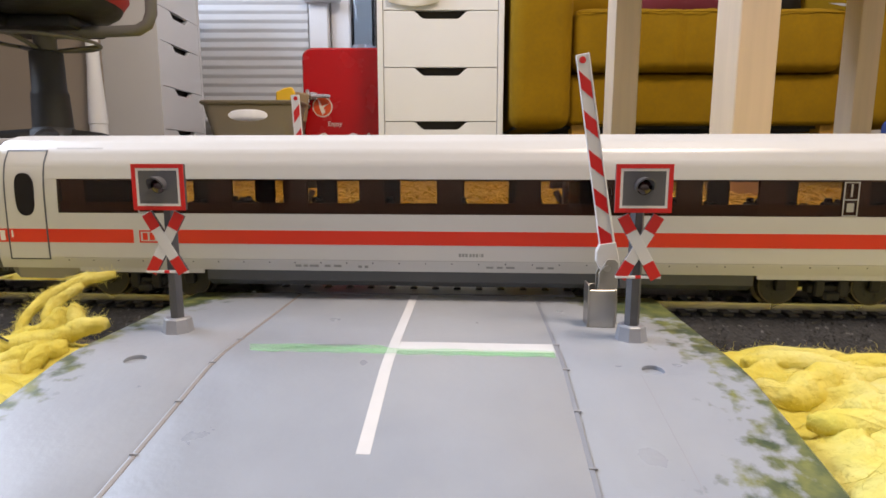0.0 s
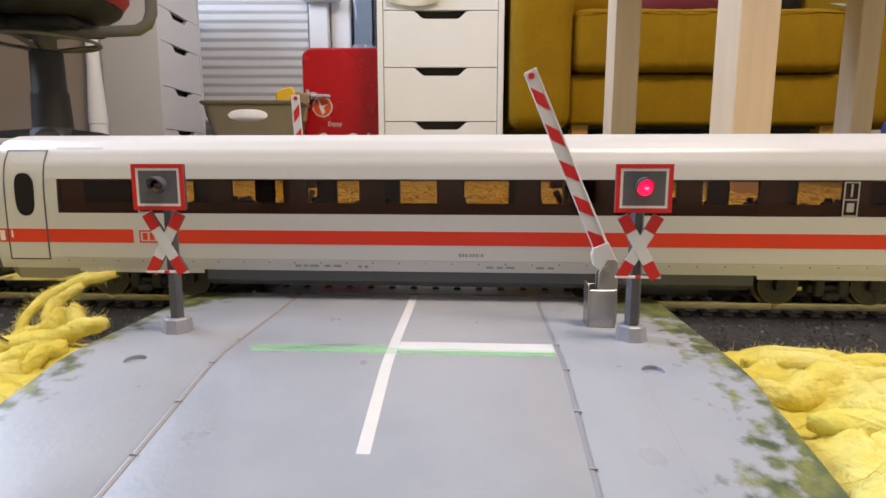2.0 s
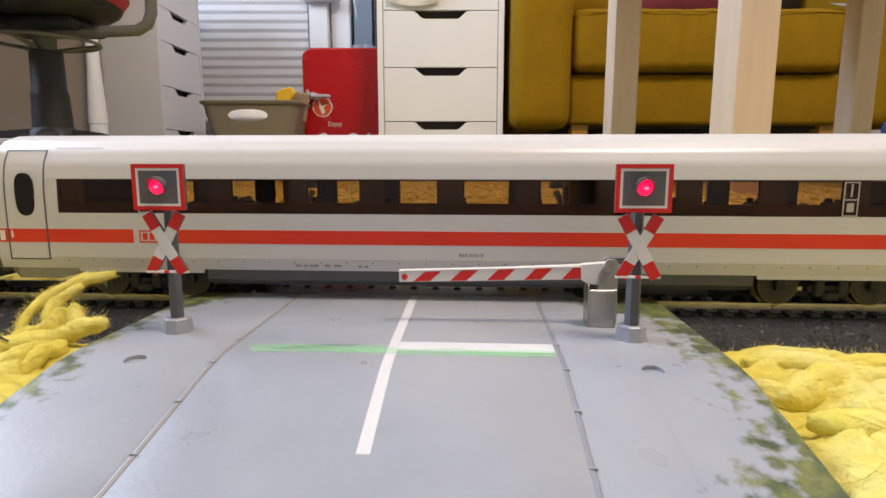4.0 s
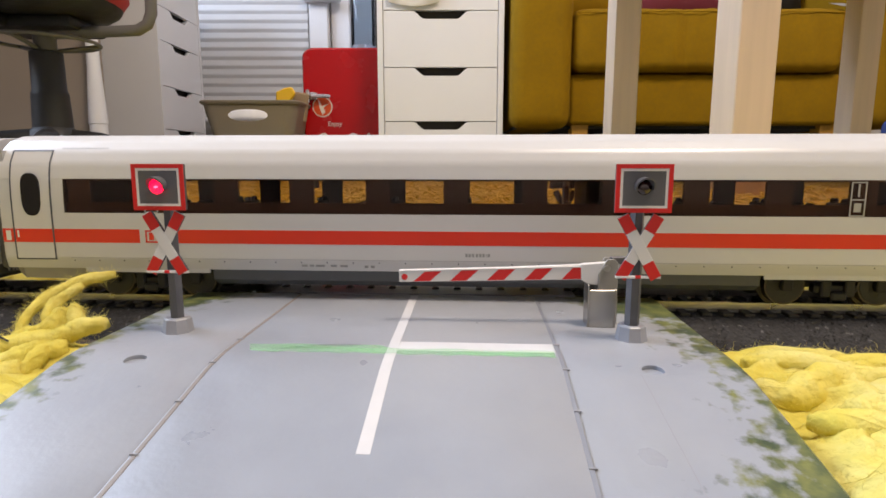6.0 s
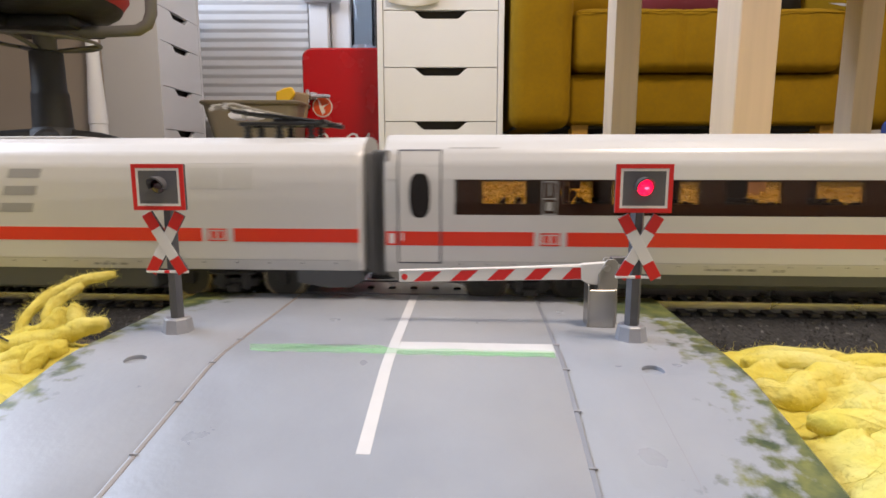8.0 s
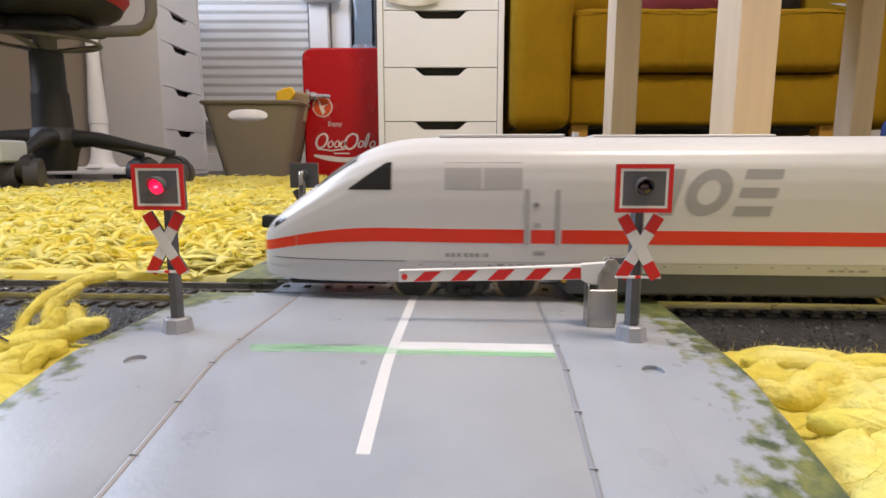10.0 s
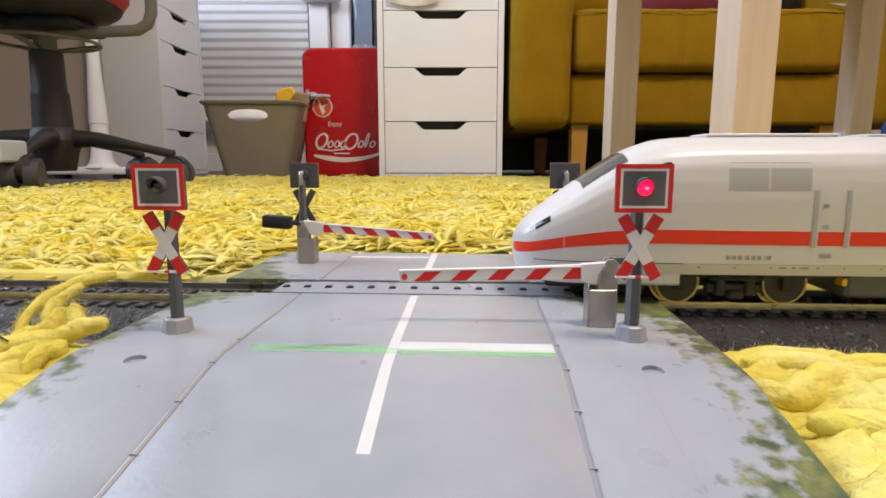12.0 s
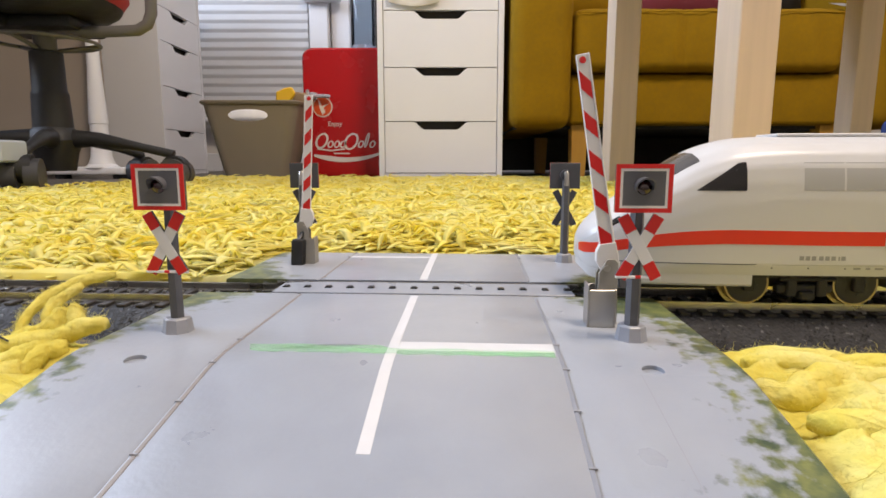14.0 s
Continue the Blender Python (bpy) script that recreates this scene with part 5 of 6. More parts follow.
cushion("cushion", pose(0.80, 1.98, 0.66, 72, 0, 0), 0.42, 0.40, M_BURGUNDY, "dark burgundy cushion leaning on the sofa back")
cushion("cushion", pose(0.50, 2.02, 0.66, 72, 0, 8), 0.34, 0.38, M_SOFA, "mustard cushion leaning in the sofa corner")
cushion("cushion", pose(1.00, 1.92, 0.64, 70, 0, -14), 0.24, 0.34, M_CHAIR, "black cushion on the sofa")
b = B()
loft(b, [[(1.02 + 0.05 * f, 1.585 + 0.01 * math.sin(f * 9), 0.456 + 0.006), (1.05 + 0.05 * f, 1.576, 0.452), (1.066 + 0.05 * f, 1.572, 0.452 - 0.05 * f), (1.068 + 0.05 * f, 1.578, 0.45 - 0.05 * f), (1.05 + 0.05 * f, 1.582, 0.456)] for f in (0, 0.35, 0.7, 1.0)], closed=True, caps=True)
tagged(new("grey_cloth", mesh_of("grey_cloth", b, M_GREYCLOTH, False, 60)), "small grey cloth hanging over the cushion edge", "cloth")
bb = new("blue_bag", mesh_of("blue_bag", puffy(1.02, 1.5, 2.05, 2.25, 0.0, 0.16, 0.03, 0.01), M_BLUE, False, 60))
bb.location = (0.1, -0.75, 0)
tagged(bb, "blue fabric bag lying on the floor by the sofa", "bag")

# small wooden table: four square legs and a top
tb = thing("side_table", pose(0, 0, 0), "light wooden side table with square legs", "table")
for x, y, turn in ((0.3295, 0.660, 6), (0.3155, 1.09, 2), (0.843, 1.20, 4), (0.848, 0.672, 6)):
    part("leg", box(B(), 0, 0.0475, 0, 0.0475, 0, 0.40, 0.0012), M_OAK, tb, mm=False, smooth=None, m=pose(x, y, 0, 0, 0, turn))
part("tabletop", box(B(), 0.29, 0.91, 0.64, 1.27, 0.40, 0.45, 0.003), M_OAK, tb, mm=False)

# desk: only its foot shows
dk = thing("desk", pose(0, 0, 0), "white desk with a round tapered leg on a flat foot", "desk")
b = B()
loft(b, [[(-0.949 + r * math.cos(a), 1.60 + r * math.sin(a), z) for a in [k * math.pi / 10 for k in range(20)]]
         for r, z in ((0.046, 0.030), (0.034, 0.040), (0.027, 0.060), (0.0235, 0.100), (0.0225, 0.148), (0.0245, 0.150), (0.0245, 0.156), (0.0165, 0.30), (0.015, 0.42), (0.015, 0.70))], closed=True, caps=True)
part("leg", b, M_WHITE, dk, mm=False, smooth=30)
part("foot_bar", box(B(), -1.08, -0.87, 1.56, 1.64, 0.012, 0.032, 0.006, 2), M_WHITE, dk, mm=False)
# added panel; its taupe colour stands in for the shade under the desk
part("back_panel", box(B(), -2.2, -0.953, 1.632, 1.65, 0.034, 0.52), M_TAUPE, dk, "added taupe panel standing in for the shade under the desk", mm=False)
part("glide", tube(B(), (-0.9, 1.60, 0), (-0.9, 1.60, 0.012), 0.02, n=16), M_BLACK, dk, mm=False)
part("glide", tube(B(), (-1.06, 1.60, 0), (-1.06, 1.60, 0.012), 0.02, n=16), M_BLACK, dk, mm=False)
part("tabletop", box(B(), -2.2, -0.93, 1.00, 2.45, 0.7005, 0.73, 0.004), M_WHITE, dk, mm=False)

# swivel chair
chx, chy = -0.712, 1.06
sw = thing("swivel_chair", pose(chx, chy, 0), "black swivel chair with a foot ring and red seat edge", "office chair")
b = B()
loft(b, [[(r * math.cos(a), r * math.sin(a), z) for a in [k * math.pi / 12 for k in range(24)]]
         for r, z in ((0.030, 0.030), (0.036, 0.060), (0.044, 0.085), (0.040, 0.100), (0.0325, 0.108), (0.0300, 0.165), (0.0300, 0.168), (0.0275, 0.174), (0.0265, 0.240), (0.020, 0.243))], closed=True, caps=True)
part("column", b, M_CHAIR, sw, "black gas lift column", mm=False, smooth=30)
part("piston", tube(B(), (0, 0, 0.236), (0, 0, 0.296), 0.0185, n=24), M_CHAIRGREY, sw, "grey steel piston", mm=False)
part("tilt_plate", box(B(), -0.075, 0.085, -0.06, 0.05, 0.272, 0.292, 0.006, 2), M_CHAIR, sw, "black plate below the seat", mm=False)
part("tilt_knob", tube(B(), (-0.03, -0.12, 0.284), (-0.03, -0.06, 0.284), 0.014, 0.012, 16), M_BLACK, sw, mm=False)
for k in range(5):
    a = radians(4 + 72 * k)
    ux, uy = math.cos(a), math.sin(a)
    b = B()
    pts = [(0.02 * ux, 0.02 * uy, 0.088), (0.08 * ux, 0.08 * uy, 0.088), (0.15 * ux, 0.15 * uy, 0.074), (0.21 * ux, 0.21 * uy, 0.060)]
    path_tube(b, pts, [0.020, 0.0125, 0.0080, 0.0085], 10)
    foot = part("base_arm", b, M_CHAIR, sw, mm=False, smooth=60)
    b = B()
    cx, cy = 0.212 * ux, 0.212 * uy
    for s in (-1, 1):
        tube(b, (cx + s * 0.005 * -uy, cy + s * 0.005 * ux, 0.026), (cx + s * 0.024 * -uy, cy + s * 0.024 * ux, 0.026), 0.026, n=28)
    part("caster", b, M_CASTER, foot, "dark twin caster", mm=False)
    b = B()
    tube(b, (cx - 0.014 * -uy, cy - 0.014 * ux, 0.036), (cx + 0.014 * -uy, cy + 0.014 * ux, 0.036), 0.022, n=20)
    part("caster_hood", b, M_CHAIR, foot, mm=False)
b = B()
pts = [(0.086 * math.cos(a), 0.086 * math.sin(a), 0.258) for a in [k * math.pi / 20 for k in range(41)]]
path_tube(b, pts, 0.0034, 8)
for k in range(3):
    a = 0.5 + k * 2.1
    path_tube(b, [(0.02 * math.cos(a), 0.02 * math.sin(a), 0.244), (0.086 * math.cos(a), 0.086 * math.sin(a), 0.258)], 0.004, 8)
part("foot_ring", b, M_CHAIRGREY, sw, "thin grey foot ring", mm=False, smooth=60)
b = B()
path_tube(b, [(0.03, -0.02, 0.270), (0.132, -0.02, 0.272), (0.178, -0.02, 0.274), (0.196, -0.02, 0.284), (0.204, -0.02, 0.302), (0.206, -0.02, 0.36), (0.208, -0.02, 0.46)], 0.0098, 12)
part("arm_support", b, M_CHAIRGREY, sw, "bent grey tube", mm=False, smooth=60)
b = B()
loft(b, [[(-0.02 + rx * math.copysign(abs(math.cos(a)) ** 0.7, math.cos(a)), -0.06 + rx * math.copysign(abs(math.sin(a)) ** 0.7, math.sin(a)), z) for a in [k * math.pi / 16 for k in range(32)]]
         for rx, z in ((0.09, 0.292), (0.140, 0.298), (0.156, 0.310), (0.160, 0.318))], closed=True, caps=True)
part("seat_shell", b, M_CHAIR, sw, "black seat shell", mm=False, smooth=50)
b = B()
loft(b, [[(-0.02 + rx * math.copysign(abs(math.cos(a)) ** 0.7, math.cos(a)), -0.06 + rx * math.copysign(abs(math.sin(a)) ** 0.7, math.sin(a)), z) for a in [k * math.pi / 16 for k in range(32)]]
         for rx, z in ((0.160, 0.319), (0.170, 0.335), (0.170, 0.36), (0.15, 0.38))], closed=True, caps=True)
part("seat", b, M_CHAIRRED, sw, "red seat cushion", mm=False, smooth=50)

# grey end caps on the base arm that points to the rug
part("arm_cap", box(B(), 0.052, 0.086, -0.245, -0.19, 0.046, 0.078, 0.003), M_SILVERBOX, sw, "pale grey plastic cap", mm=False)
part("arm_cap", box(B(), 0.0, 0.050, -0.25, -0.19, 0.046, 0.080, 0.003), M_SILVERBOX, sw, "pale grey plastic cap", mm=False)


# ------------------------------------------------------------------ rug
def yarn_mesh(name, starts, heads, length, radius, curl, pts, sides, seed, drop, mat, rough=0.25):
    """Many short bent yarn ends as one mesh. All arrays, metres."""
    g = np.random.default_rng(seed)
    n = len(starts)
    f = np.linspace(0, 1, pts)
    head = heads[:, None] + curl[:, None] * (f - 0.3) + 0.35 * np.sin(f * 5 + g.uniform(0, 6, (n, 1)))
    step = length[:, None] / (pts - 1)
    x = starts[:, 0:1] + np.cumsum(np.cos(head) * step, 1) - np.cos(head[:, :1]) * step
    y = starts[:, 1:2] + np.cumsum(np.sin(head) * step, 1) - np.sin(head[:, :1]) * step
    lift = g.uniform(0.4, 1.0, (n, 1))
    z = starts[:, 2:3] + drop[:, None] * lift * (np.sin(f * math.pi * g.uniform(0.6, 1.0, (n, 1))))
    c = np.stack([x, y, z], 2)
    d = np.gradient(c, axis=1)
    d /= np.linalg.norm(d, axis=2, keepdims=True) + 1e-9
    side = np.stack([-d[..., 1], d[..., 0], np.zeros_like(d[..., 0])], 2)
    side /= np.linalg.norm(side, axis=2, keepdims=True) + 1e-9
    up = np.cross(d, side)
    taper = 1 - 0.62 * np.abs(2 * f - 0.98) ** 3
    r = radius[:, None] * taper[None] * (1 + rough * g.standard_normal((n, pts)).clip(-1, 1))
    a = np.arange(sides) * 2 * math.pi / sides
    v = c[:, :, None] + r[..., None, None] * (np.cos(a)[None, None, :, None] * side[:, :, None] * 1.6 + np.sin(a)[None, None, :, None] * up[:, :, None] * 0.42)
    v = v.reshape(-1, 3)
    i = np.arange(n)[:, None, None] * pts * sides
    j = np.arange(pts - 1)[None, :, None] * sides
    k = np.arange(sides)[None, None, :]
    q = np.stack([i + j + k, i + j + (k + 1) % sides, i + j + sides + (k + 1) % sides, i + j + sides + k], 3).reshape(-1, 4)
    me = bpy.data.meshes.new(name)
    me.vertices.add(len(v))
    me.vertices.foreach_set("co", v.astype(np.float32).ravel())
    me.loops.add(q.size)
    me.loops.foreach_set("vertex_index", q.astype(np.int32).ravel())
    me.polygons.add(len(q))
    me.polygons.foreach_set("loop_start", np.arange(0, q.size, 4, dtype=np.int32))
    me.update(calc_edges=True)
    me.validate()
    me.shade_smooth()
    me.materials.append(mat)
    return me


RUG_X0, RUG_X1, RUG_Y0, RUG_Y1 = -0.62, 1.5, -0.25, 1.52
rug = thing("shag_rug", pose(0, 0, 0), "yellow shaggy yarn rug", "rug")
# felted ground of the rug beyond the track
b = B()
rings = []
for i in range(150):
    v = (i / 149) ** 1.6
    row = []
    for k in range(120):
        x = RUG_X0 + (RUG_X1 - RUG_X0) * k / 119
        y0 = 0.165 + 0.0245 - (x + 0.007) * math.tan(radians(3.4))
        y = max(y0, 0.05) + (RUG_Y1 - max(y0, 0.05)) * v
        row.append((x, y, 0.0082 + 0.0022 * noise.noise(Vector((x * 40, y * 40, 0))) + 0.0012 * noise.noise(Vector((x * 140, y * 140, 2))) if 0 < i < 149 else (0.0003 if i else 0.003)))
    rings.append(row)
loft(b, rings)
part("backing", b, M_PILE, rug, "matted yellow wool ground", mm=False, smooth=80)
inv = np.array(TRACK.inverted())
g = np.random.default_rng(4)
N = 104000
yy = 0.17 + (RUG_Y1 - 0.17) * g.random(N) ** 1.5
xx = g.uniform(-1, 1, N) * (0.12 + yy * 0.82)
keep = (xx > RUG_X0) & (xx < RUG_X1)
ty = inv[1, 0] * xx + inv[1, 1] * yy + inv[1, 3]
tx = inv[0, 0] * xx + inv[0, 1] * yy + inv[0, 3]
keep &= (ty > 0.026) & ~((np.abs(tx) < 0.070) & (ty < 0.084))
keep &= g.random(N) < np.clip(0.25 + 0.75 * (0.55 / np.maximum(yy, 0.2)), 0, 1)
xx, yy = xx[keep], yy[keep]
n = len(xx)
wave = np.array([noise.noise(Vector((a * 9, c * 9, 0))) for a, c in zip(xx, yy)])
zz = 0.0035 + 0.004 * g.random(n) + 0.003 * wave
ty, tx = ty[keep], tx[keep]
zz = zz + np.where((np.abs(tx) < 0.09) & (ty < 0.15), 0.0035, 0.0)
heading = g.normal(0.2, 0.95, n) + math.pi * (g.random(n) > 0.5)
length = g.uniform(0.010, 0.030, n) * np.clip(0.75 + 0.5 * yy, 0.85, 1.25)
ok = np.ones(n, bool)
for f in (0.5, 0.8, 1.1):
    ey, ex = ty + f * length * np.sin(heading + 0.06), tx + f * length * np.cos(heading + 0.06)
    ok &= (ey > 0.024) & ~((np.abs(ex) < 0.066) & (ey < 0.070))
xx, yy, zz, heading, length = xx[ok], yy[ok], zz[ok], heading[ok], length[ok]
n = len(xx)
pile = tagged(part("shaggy_pile", bmesh.new(), M_PILE, rug), kind="stuff")
pile.data = yarn_mesh("shaggy_pile", np.stack([xx, yy, zz], 1), heading, length, g.uniform(0.0009, 0.0021, n) * np.clip(0.8 + 0.5 * yy, 0.9, 1.4), g.normal(0, 1.1, n), 6, 3, 1, g.uniform(0.0, 0.0024, n) + np.where(g.random(n) < 0.08, 0.007, 0.0), M_PILE)
# soft wool beside the near ramp: lumpy felt with bundles of fine fibres lying on it


def lump(a, c):
    """Height of the wool, millimetres, in the track's axes."""
    edge = min(1.0, max(0.0, (-c - 29) / 9)) ** 0.6 * min(1.0, max(0.0, (abs(a) - 61) / 9))
    wa = a + 9 * noise.noise(Vector((a * 0.05, c * 0.06, 21)))
    wc = c + 7 * noise.noise(Vector((a * 0.06, c * 0.05, 33))) - 0.25 * abs(a)
    fold = 1 - abs(noise.noise(Vector((wa * 0.022, wc * 0.085, 1)))) * 2.6
    fine = 1 - abs(noise.noise(Vector((wa * 0.05, wc * 0.21, 5)))) * 2.4
    q = 0.74 * fold + 0.20 * fine + 0.16 * noise.noise(Vector((a * 0.35, c * 0.5, 9)))
    return edge * max(0.4, 1.4 + 5.8 * q)


for s in (-1, 1):
    b = B()
    rings = []
    for i in range(150):
        a = s * (61 + 130 * i / 149)
        rings.append([(a, -27 - 96 * k / 139 - 5 * noise.noise(Vector((a * 0.09, 0, 4))) * (1 - k / 139), lump(a, -27 - 96 * k / 139)) for k in range(140)])
    loft(b, rings)
    ob = tagged(part("wool_felt", b, M_WOOL, rug, "matted yellow wool", smooth=80), kind="stuff")
    ob.matrix_basis = TRACK
# soft rolls of wool
def roll(pts, r, seed):
    """A fluffy roll along a few points, track axes, millimetres."""
    q = random.Random(seed)
    fine = []
    for i in range(len(pts) - 1):
        for k in range(14):
            fine.append(Vector(pts[i]).lerp(Vector(pts[i + 1]), k / 14))
    fine.append(Vector(pts[-1]))
    for _ in range(14):
        fine = [fine[0]] + [(fine[i - 1] + fine[i] * 2 + fine[i + 1]) / 4 for i in range(1, len(fine) - 1)] + [fine[-1]]
    m = len(fine)
    b = B()
    path_tube(b, fine, [r * (0.45 + 0.55 * math.sin(math.pi * min(1, (i + 1.5) / (m * 0.25)) / 2)) * (0.55 + 0.45 * math.sin(math.pi * min(1, (m - i) / (m * 0.2)) / 2)) for i in range(m)], 22)
    b.normal_update()
    for v in b.verts:
        d = 0.36 * noise.noise(v.co * 0.24 + Vector((seed, 0, 0))) + 0.13 * noise.noise(v.co * 0.8) + 0.04 * noise.noise(v.co * 2.4)
        v.co += v.normal * d * r
        v.co.z = max(v.co.z, 0.3)
    return b


ROLLS = [
    ([(-92.1, -40.0, 6.8), (-92.3, -37.0, 10.4), (-90.0, -33.0, 14.0), (-86.9, -29.0, 16.1), (-82.9, -26.0, 17.5), (-78.0, -23.0, 18.1)], 1.35),
    ([(-83.7, -40.0, 8.6), (-85.8, -38.0, 11.4), (-86.2, -35.0, 13.4), (-84.8, -32.0, 14.9), (-83.0, -29.0, 16.3)], 1.3),
    ([(-103.8, -42.0, 2.6), (-93.3, -44.0, 5.3), (-84.9, -44.0, 6.6), (-78.8, -43.0, 7.7), (-73.9, -42.0, 9.4), (-69.6, -41.0, 10.3)], 2.3),
    ([(-93.0, -41.0, 6.0), (-87.2, -41.0, 7.5), (-83.0, -40.0, 8.9), (-81.8, -38.0, 11.4), (-81.6, -37.0, 12.7)], 2.1),
    ([(-77.5, -41.0, 7.4), (-76.9, -40.0, 10.1), (-79.0, -38.0, 12.0), (-78.5, -37.0, 12.6)], 1.8),
    ([(-98.5, -48.0, 0.2), (-86.9, -50.0, 3.8), (-79.7, -49.0, 5.9), (-75.3, -46.0, 6.3)], 2.4),
    ([(-79.1, -55.0, 2.3), (-78.4, -52.0, 4.7), (-78.5, -48.0, 6.9)], 1.8),
    ([(-91.1, -56.0, -0.4), (-84.4, -56.0, 2.6), (-79.7, -54.0, 4.2)], 2.2)]
q = random.Random(12)
for i in range(26):
    x0 = q.uniform(68, 112)
    y0 = -q.uniform(37, 114)
    a = q.uniform(-0.5, 0.45)
    l = q.uniform(18, 42)
    z0 = q.uniform(2.6, 4.6) * min(1.0, (-y0 - 22) / 22)
    ROLLS.append(([(x0, y0, z0), (x0 + l * 0.33 * math.cos(a), y0 + l * 0.33 * math.sin(a) + q.uniform(-4, 4), z0 + q.uniform(0, 1.8)),
                   (x0 + l * 0.66 * math.cos(a), y0 + l * 0.66 * math.sin(a) + q.uniform(-4, 4), z0 + q.uniform(0, 1.8)), (x0 + l * math.cos(a), y0 + l * math.sin(a), z0)], q.uniform(1.5, 3.2)))
wool = []
for i, (pts, r) in enumerate(ROLLS):
    ob = part("wool_roll", roll(pts, r, i), M_WOOL, rug, smooth=80)
    ob.matrix_basis = TRACK
    wool.append(ob)
wool += [o for o in bpy.data.objects if o.name.startswith("wool_felt")]
# fine fuzz standing off the wool
P, D = [], []
for ob in wool:
    co, no = np.zeros(len(ob.data.vertices) * 3), np.zeros(len(ob.data.vertices) * 3)
    ob.data.vertices.foreach_get("co", co)
    ob.data.vertex_normals.foreach_get("vector", no)
    co, no = co.reshape(-1, 3), no.reshape(-1, 3)
    ok = (g.random(len(co)) < (0.9 if ob.name.startswith("wool_roll") else 0.75)) & (co[:, 2] > 0.0009) & (np.abs(co[:, 0]) > 0.064) & (np.abs(co[:, 0]) < 0.16)
    ok &= (co[:, 2] > 0.0026) | ob.name.startswith("wool_roll")
    P.append(co[ok]); D.append(np.where(no[ok][:, 2:3] < -0.3, -no[ok], no[ok]))
P, D = np.concatenate(P), np.concatenate(D)
P = P + g.normal(0, 0.0004, P.shape)
rot = np.array(TRACK.to_3x3())
P, D = P @ rot.T + np.array(TRACK.translation), D @ rot.T
n = len(P)
side = g.normal(0, 1, (n, 3))
lng = g.uniform(0.0008, 0.0026, n)[:, None]
p1 = P + (D * 0.20 + side * 0.45) * lng * 0.5
p2 = p1 + (D * -0.02 + side * 0.45 + g.normal(0, 0.3, (n, 3))) * lng * 0.5
w = np.cross(D, side)
w /= np.linalg.norm(w, axis=1, keepdims=True) + 1e-9
w2 = np.cross(w, D)
hair = 0.000026
vs = np.stack([P + w * hair, P - w * hair * 0.5 + w2 * hair, P - w * hair * 0.5 - w2 * hair, p1 + w * hair, p1 - w * hair * 0.5 + w2 * hair, p1 - w * hair * 0.5 - w2 * hair, p2], 1).reshape(-1, 3)
tri = np.array([(0, 1, 4), (0, 4, 3), (1, 2, 5), (1, 5, 4), (2, 0, 3), (2, 3, 5), (3, 4, 6), (4, 5, 6), (5, 3, 6)])
fc = (np.arange(n)[:, None, None] * 7 + tri[None]).reshape(-1, 3)
me = bpy.data.meshes.new("wool_fuzz")
me.vertices.add(len(vs))
me.vertices.foreach_set("co", vs.astype(np.float32).ravel())
me.loops.add(fc.size)
me.loops.foreach_set("vertex_index", fc.astype(np.int32).ravel())
me.polygons.add(len(fc))
me.polygons.foreach_set("loop_start", np.arange(0, fc.size, 3, dtype=np.int32))
me.update(calc_edges=True)
me.materials.append(M_FUZZ)
fz = new("wool_fuzz", me)
fz.parent = rug
tagged(fz, kind="stuff")


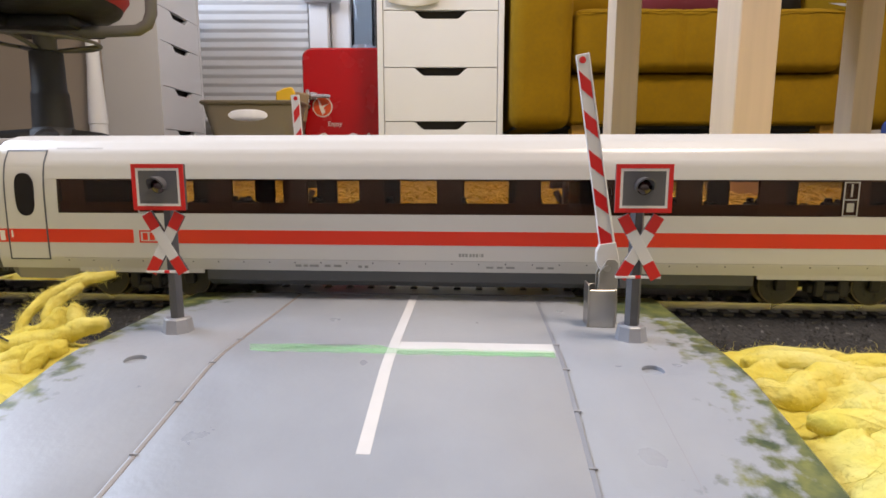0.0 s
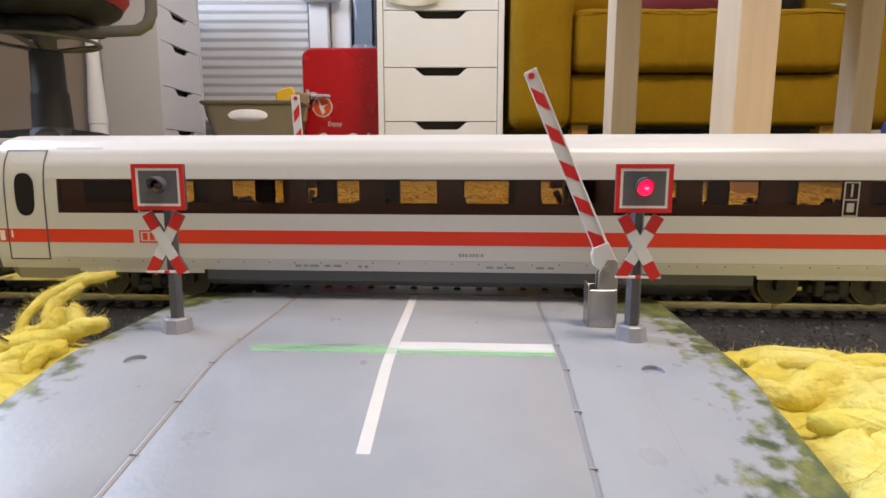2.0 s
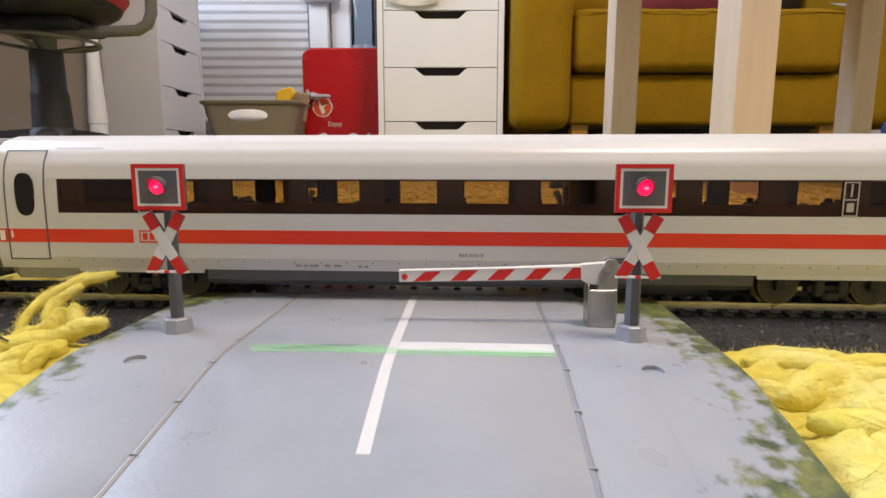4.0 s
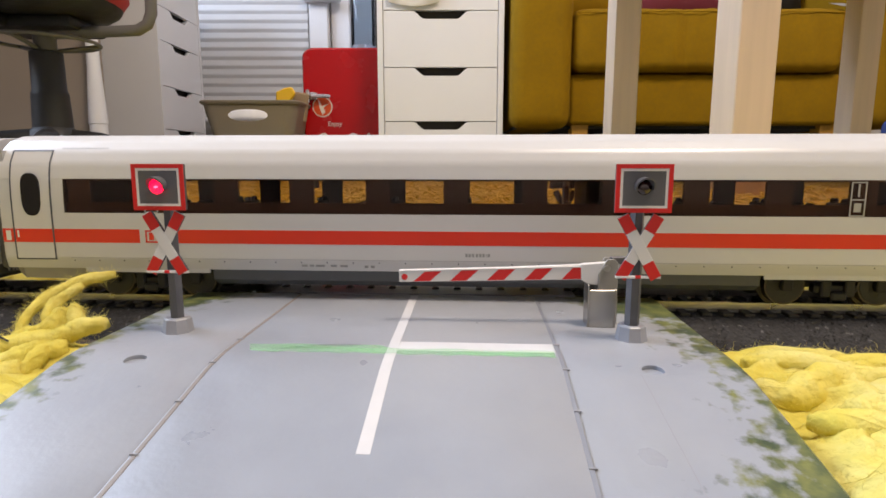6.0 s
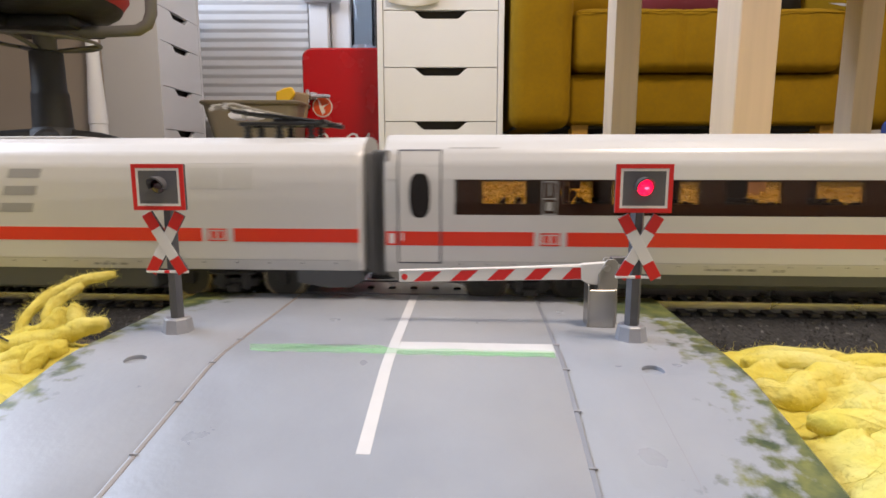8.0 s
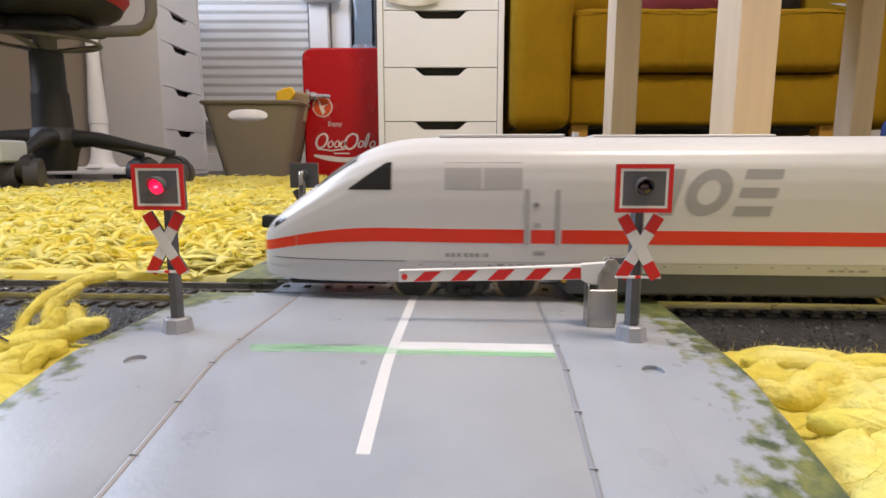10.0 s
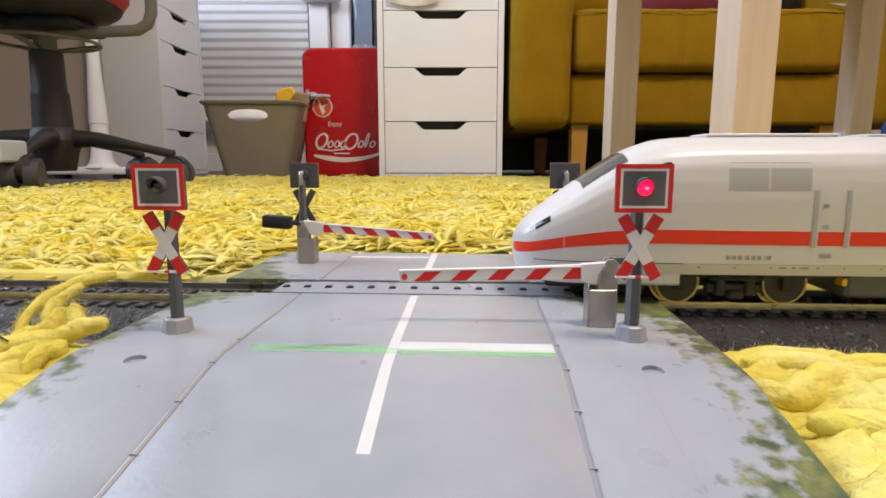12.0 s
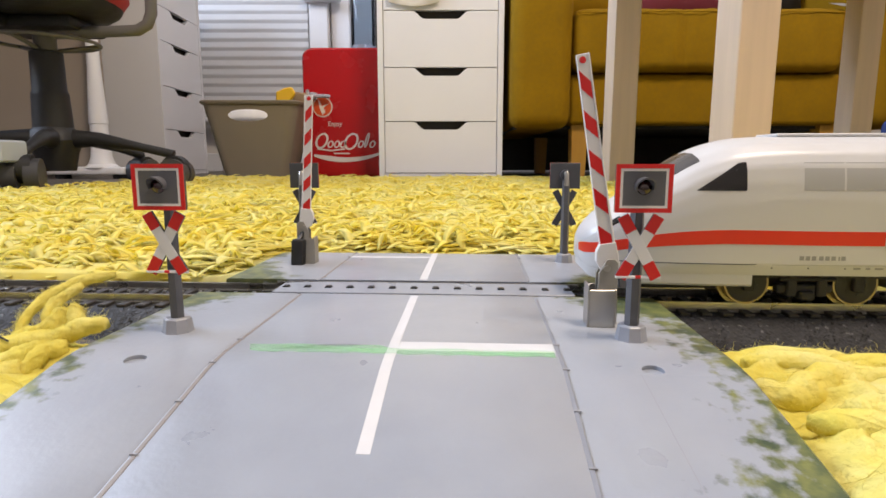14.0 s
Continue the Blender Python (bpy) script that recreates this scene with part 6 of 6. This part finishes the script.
# combed fibres that follow the rolls and the folds of the felt
def fibres(ob, cols, count, seed, spread):
    """Thin hairs laid along the rows of a gridded wool mesh, a little proud of it."""
    r = np.random.default_rng(seed)
    co, no = np.zeros(len(ob.data.vertices) * 3), np.zeros(len(ob.data.vertices) * 3)
    ob.data.vertices.foreach_get("co", co)
    ob.data.vertex_normals.foreach_get("vector", no)
    co, no = co.reshape(-1, cols, 3), no.reshape(-1, cols, 3)
    no = np.where(no[..., 2:3] < -0.3, -no, no) if cols > 40 else no
    rows = len(co)
    m = 7
    start, col = r.uniform(0, rows - 2, count), r.uniform(0, cols, count)
    run, drift = r.uniform(0.35, 1.1, count) * spread, r.normal(0, 0.25, count) * spread * (0.5 if cols < 40 else 1.0)
    f = np.linspace(0, 1, m)
    ii = np.clip(start[:, None] + run[:, None] * f * m, 0, rows - 1.001)
    kk = col[:, None] + drift[:, None] * f * m * 0.4 + 0.6 * np.sin(f * 4 + r.uniform(0, 6, (count, 1)))
    kk = np.mod(kk, cols) if cols < 40 else np.clip(kk, 0, cols - 1.001)
    i0, k0 = ii.astype(int), kk.astype(int) % cols
    k1 = (k0 + 1) % cols if cols < 40 else np.minimum(k0 + 1, cols - 1)
    fi, fk = (ii - i0)[..., None], (kk - np.floor(kk))[..., None]
    mix = lambda w: (w[i0, k0] * (1 - fi) + w[i0 + 1, k0] * fi) * (1 - fk) + (w[i0, k1] * (1 - fi) + w[i0 + 1, k1] * fi) * fk
    nn = mix(no)
    c = mix(co) + nn * (r.uniform(-0.00005, 0.00035, (count, 1, 1)) + 0.0005 * (f ** 2)[None, :, None] * r.random((count, 1, 1)) ** 3)
    keep = (c[:, 0, 2] > 0.0009) & (np.abs(c[..., 0]).min(1) > 0.0655) & (np.abs(c[:, 0, 0]) < 0.15)
    c, nn = c[keep], nn[keep]
    d = np.gradient(c, axis=1)
    d /= np.linalg.norm(d, axis=2, keepdims=True) + 1e-9
    sd = np.cross(d, nn)
    sd /= np.linalg.norm(sd, axis=2, keepdims=True) + 1e-9
    up = np.cross(sd, d)
    rad = r.uniform(0.00004, 0.00009, (len(c), 1)) * (1 - 0.8 * np.abs(2 * f - 1) ** 3)[None]
    a = np.arange(3) * 2 * math.pi / 3
    v = c[:, :, None] + rad[..., None, None] * (np.cos(a)[None, None, :, None] * sd[:, :, None] + np.sin(a)[None, None, :, None] * up[:, :, None])
    i = np.arange(len(c))[:, None, None] * m * 3
    j = np.arange(m - 1)[None, :, None] * 3
    k = np.arange(3)[None, None, :]
    quads = np.stack([i + j + k, i + j + (k + 1) % 3, i + j + 3 + (k + 1) % 3, i + j + 3 + k], 3).reshape(-1, 4)
    return v.reshape(-1, 3), quads


VS, QS, base = [], [], 0
for i, ob in enumerate(wool):
    is_roll = ob.name.startswith("wool_roll")
    v, qd = fibres(ob, 22 if is_roll else 140, 30 if is_roll else 200, 50 + i, 1.6 if is_roll else 1.4)
    VS.append(v)
    QS.append(qd + base)
    base += len(v)
VS, QS = np.concatenate(VS), np.concatenate(QS)
me = bpy.data.meshes.new("wool_fibre")
me.vertices.add(len(VS))
me.vertices.foreach_set("co", VS.astype(np.float32).ravel())
me.loops.add(QS.size)
me.loops.foreach_set("vertex_index", QS.astype(np.int32).ravel())
me.polygons.add(len(QS))
me.polygons.foreach_set("loop_start", np.arange(0, QS.size, 4, dtype=np.int32))
me.update(calc_edges=True)
me.shade_smooth()
me.materials.append(M_WOOL)
fb = new("wool_fibre", me)
fb.parent = rug
fb.matrix_basis = TRACK
tagged(fb, kind="stuff")
# a dark snippet caught in the wool
snip = new("thread_snippet", mesh_of("thread_snippet", path_tube(B(), [(-92.5, -45.6, 8.2), (-91.0, -45.9, 7.9), (-89.2, -46.2, 7.2)], 0.22, 6), M_BLACK, True, 60))
snip.matrix_world = TRACK
tagged(snip, "short dark thread snippet caught in the yellow wool", "thread")


# ------------------------------------------------------------------ motion
TRAIN_ROWS = [(0.0, -114.7), (5.6, -114.7), (5.8, -114.4), (6.0, -113.0), (6.2, -110.6), (6.5, -102.6), (7.0, -86.9), (7.5, -51.8), (8.0, -7.5), (8.2, 13.9),
              (8.7, 69.0), (9.2, 122.0), (9.7, 165.0), (10.1, 192.0), (10.5, 207.5), (11.0, 224.4), (11.5, 241.9), (12.0, 257.9), (12.5, 270.9), (12.8, 275.4), (13.0, 276.1), (14.0, 276.1)]
NEAR_ROWS = [(0.0, 80.3), (1.4, 80.3), (1.5, 78.4), (1.6, 76.4), (1.7, 74.5), (1.8, 72.2), (1.9, 69.5), (2.0, 66.4), (2.1, 64.1), (2.2, 61.8), (2.3, 60.7), (2.4, 60.0),
             (2.5, 22.0), (2.6, -2.0), (13.2, -2.0), (13.3, 15.5), (13.4, 40.0), (13.5, 67.0), (13.6, 89.5), (13.7, 86.8), (13.8, 83.0), (13.9, 80.5), (14.0, 80.3)]
FAR_ROWS = [(0.0, 92.5), (2.3, 92.5), (2.4, 90.5), (2.5, 87.0), (2.6, 77.5), (2.7, 57.0), (2.8, 30.0), (2.9, 4.0), (3.0, -4.2), (13.2, -4.2), (13.3, 3.5), (13.4, 11.5), (13.5, 23.0),
            (13.6, 39.5), (13.7, 68.0), (13.8, 92.0), (13.9, 85.5), (14.0, 86.5)]
# times at which the signal lamps change over
LAMP_B = [(0.75, 1.25), (1.88, 2.6), (3.3, 3.97), (4.65, 5.37), (6.03, 6.7), (7.42, 8.12), (8.83, 9.52), (10.2, 10.9), (11.58, 12.28), (12.92, 13.25)]
LAMP_A = [(1.22, 1.88), (2.6, 3.3), (3.97, 4.65), (5.37, 6.03), (6.7, 7.42), (8.12, 8.83), (9.52, 10.2), (10.88, 11.6), (12.28, 13.02)]


def smooth_rows():
    """The train's way in short steps, for the turning of its wheels."""
    t = np.array([r[0] for r in TRAIN_ROWS])
    u = np.array([r[1] for r in TRAIN_ROWS])
    out = [(0.0, u[0]), (5.6, u[0])]
    tt = 5.65
    while tt < 13.05:
        out.append((tt, float(np.interp(tt, t, u))))
        tt += 1 / 15
    out.append((14.0, float(u[-1])))
    return out


def lamp_rows(spans, z):
    out = [(0.0, 0)]
    for a, c in spans:
        out += [(a - 0.034, 0), (a, 1), (c + 0.016, 1), (c + 0.05, 0)]
    out.append((14.0, 0))
    return [(t, pose(0, -0.00435 if on else -0.0017, z)) for t, on in out]


def motions():
    for ob, shift in ((COACH, 0.0), (LOCO, -230.2)):
        walk(ob, [(t, on_track(u + shift, 0, 0)) for t, u in TRAIN_ROWS])
    steps = smooth_rows()
    for w, r in WHEELS:
        base = w.matrix_basis.translation.copy()
        walk(w, [(t, Matrix.Translation(base) @ Matrix.Rotation((u + 114.7) / r, 4, "Y")) for t, u in steps])
    for arm, rows, pivot in ((ARM_NEAR, NEAR_ROWS, PIVOT_NEAR), (ARM_FAR, FAR_ROWS, PIVOT)):
        walk(arm, [(t, pivot @ pose(0, 0, 0, 0, a, 0)) for t, a in rows])
    for lamp, spans in ((GLOW_A, LAMP_A), (GLOW_B, LAMP_B)):
        walk(lamp, lamp_rows(spans, 0.03195))


motions()
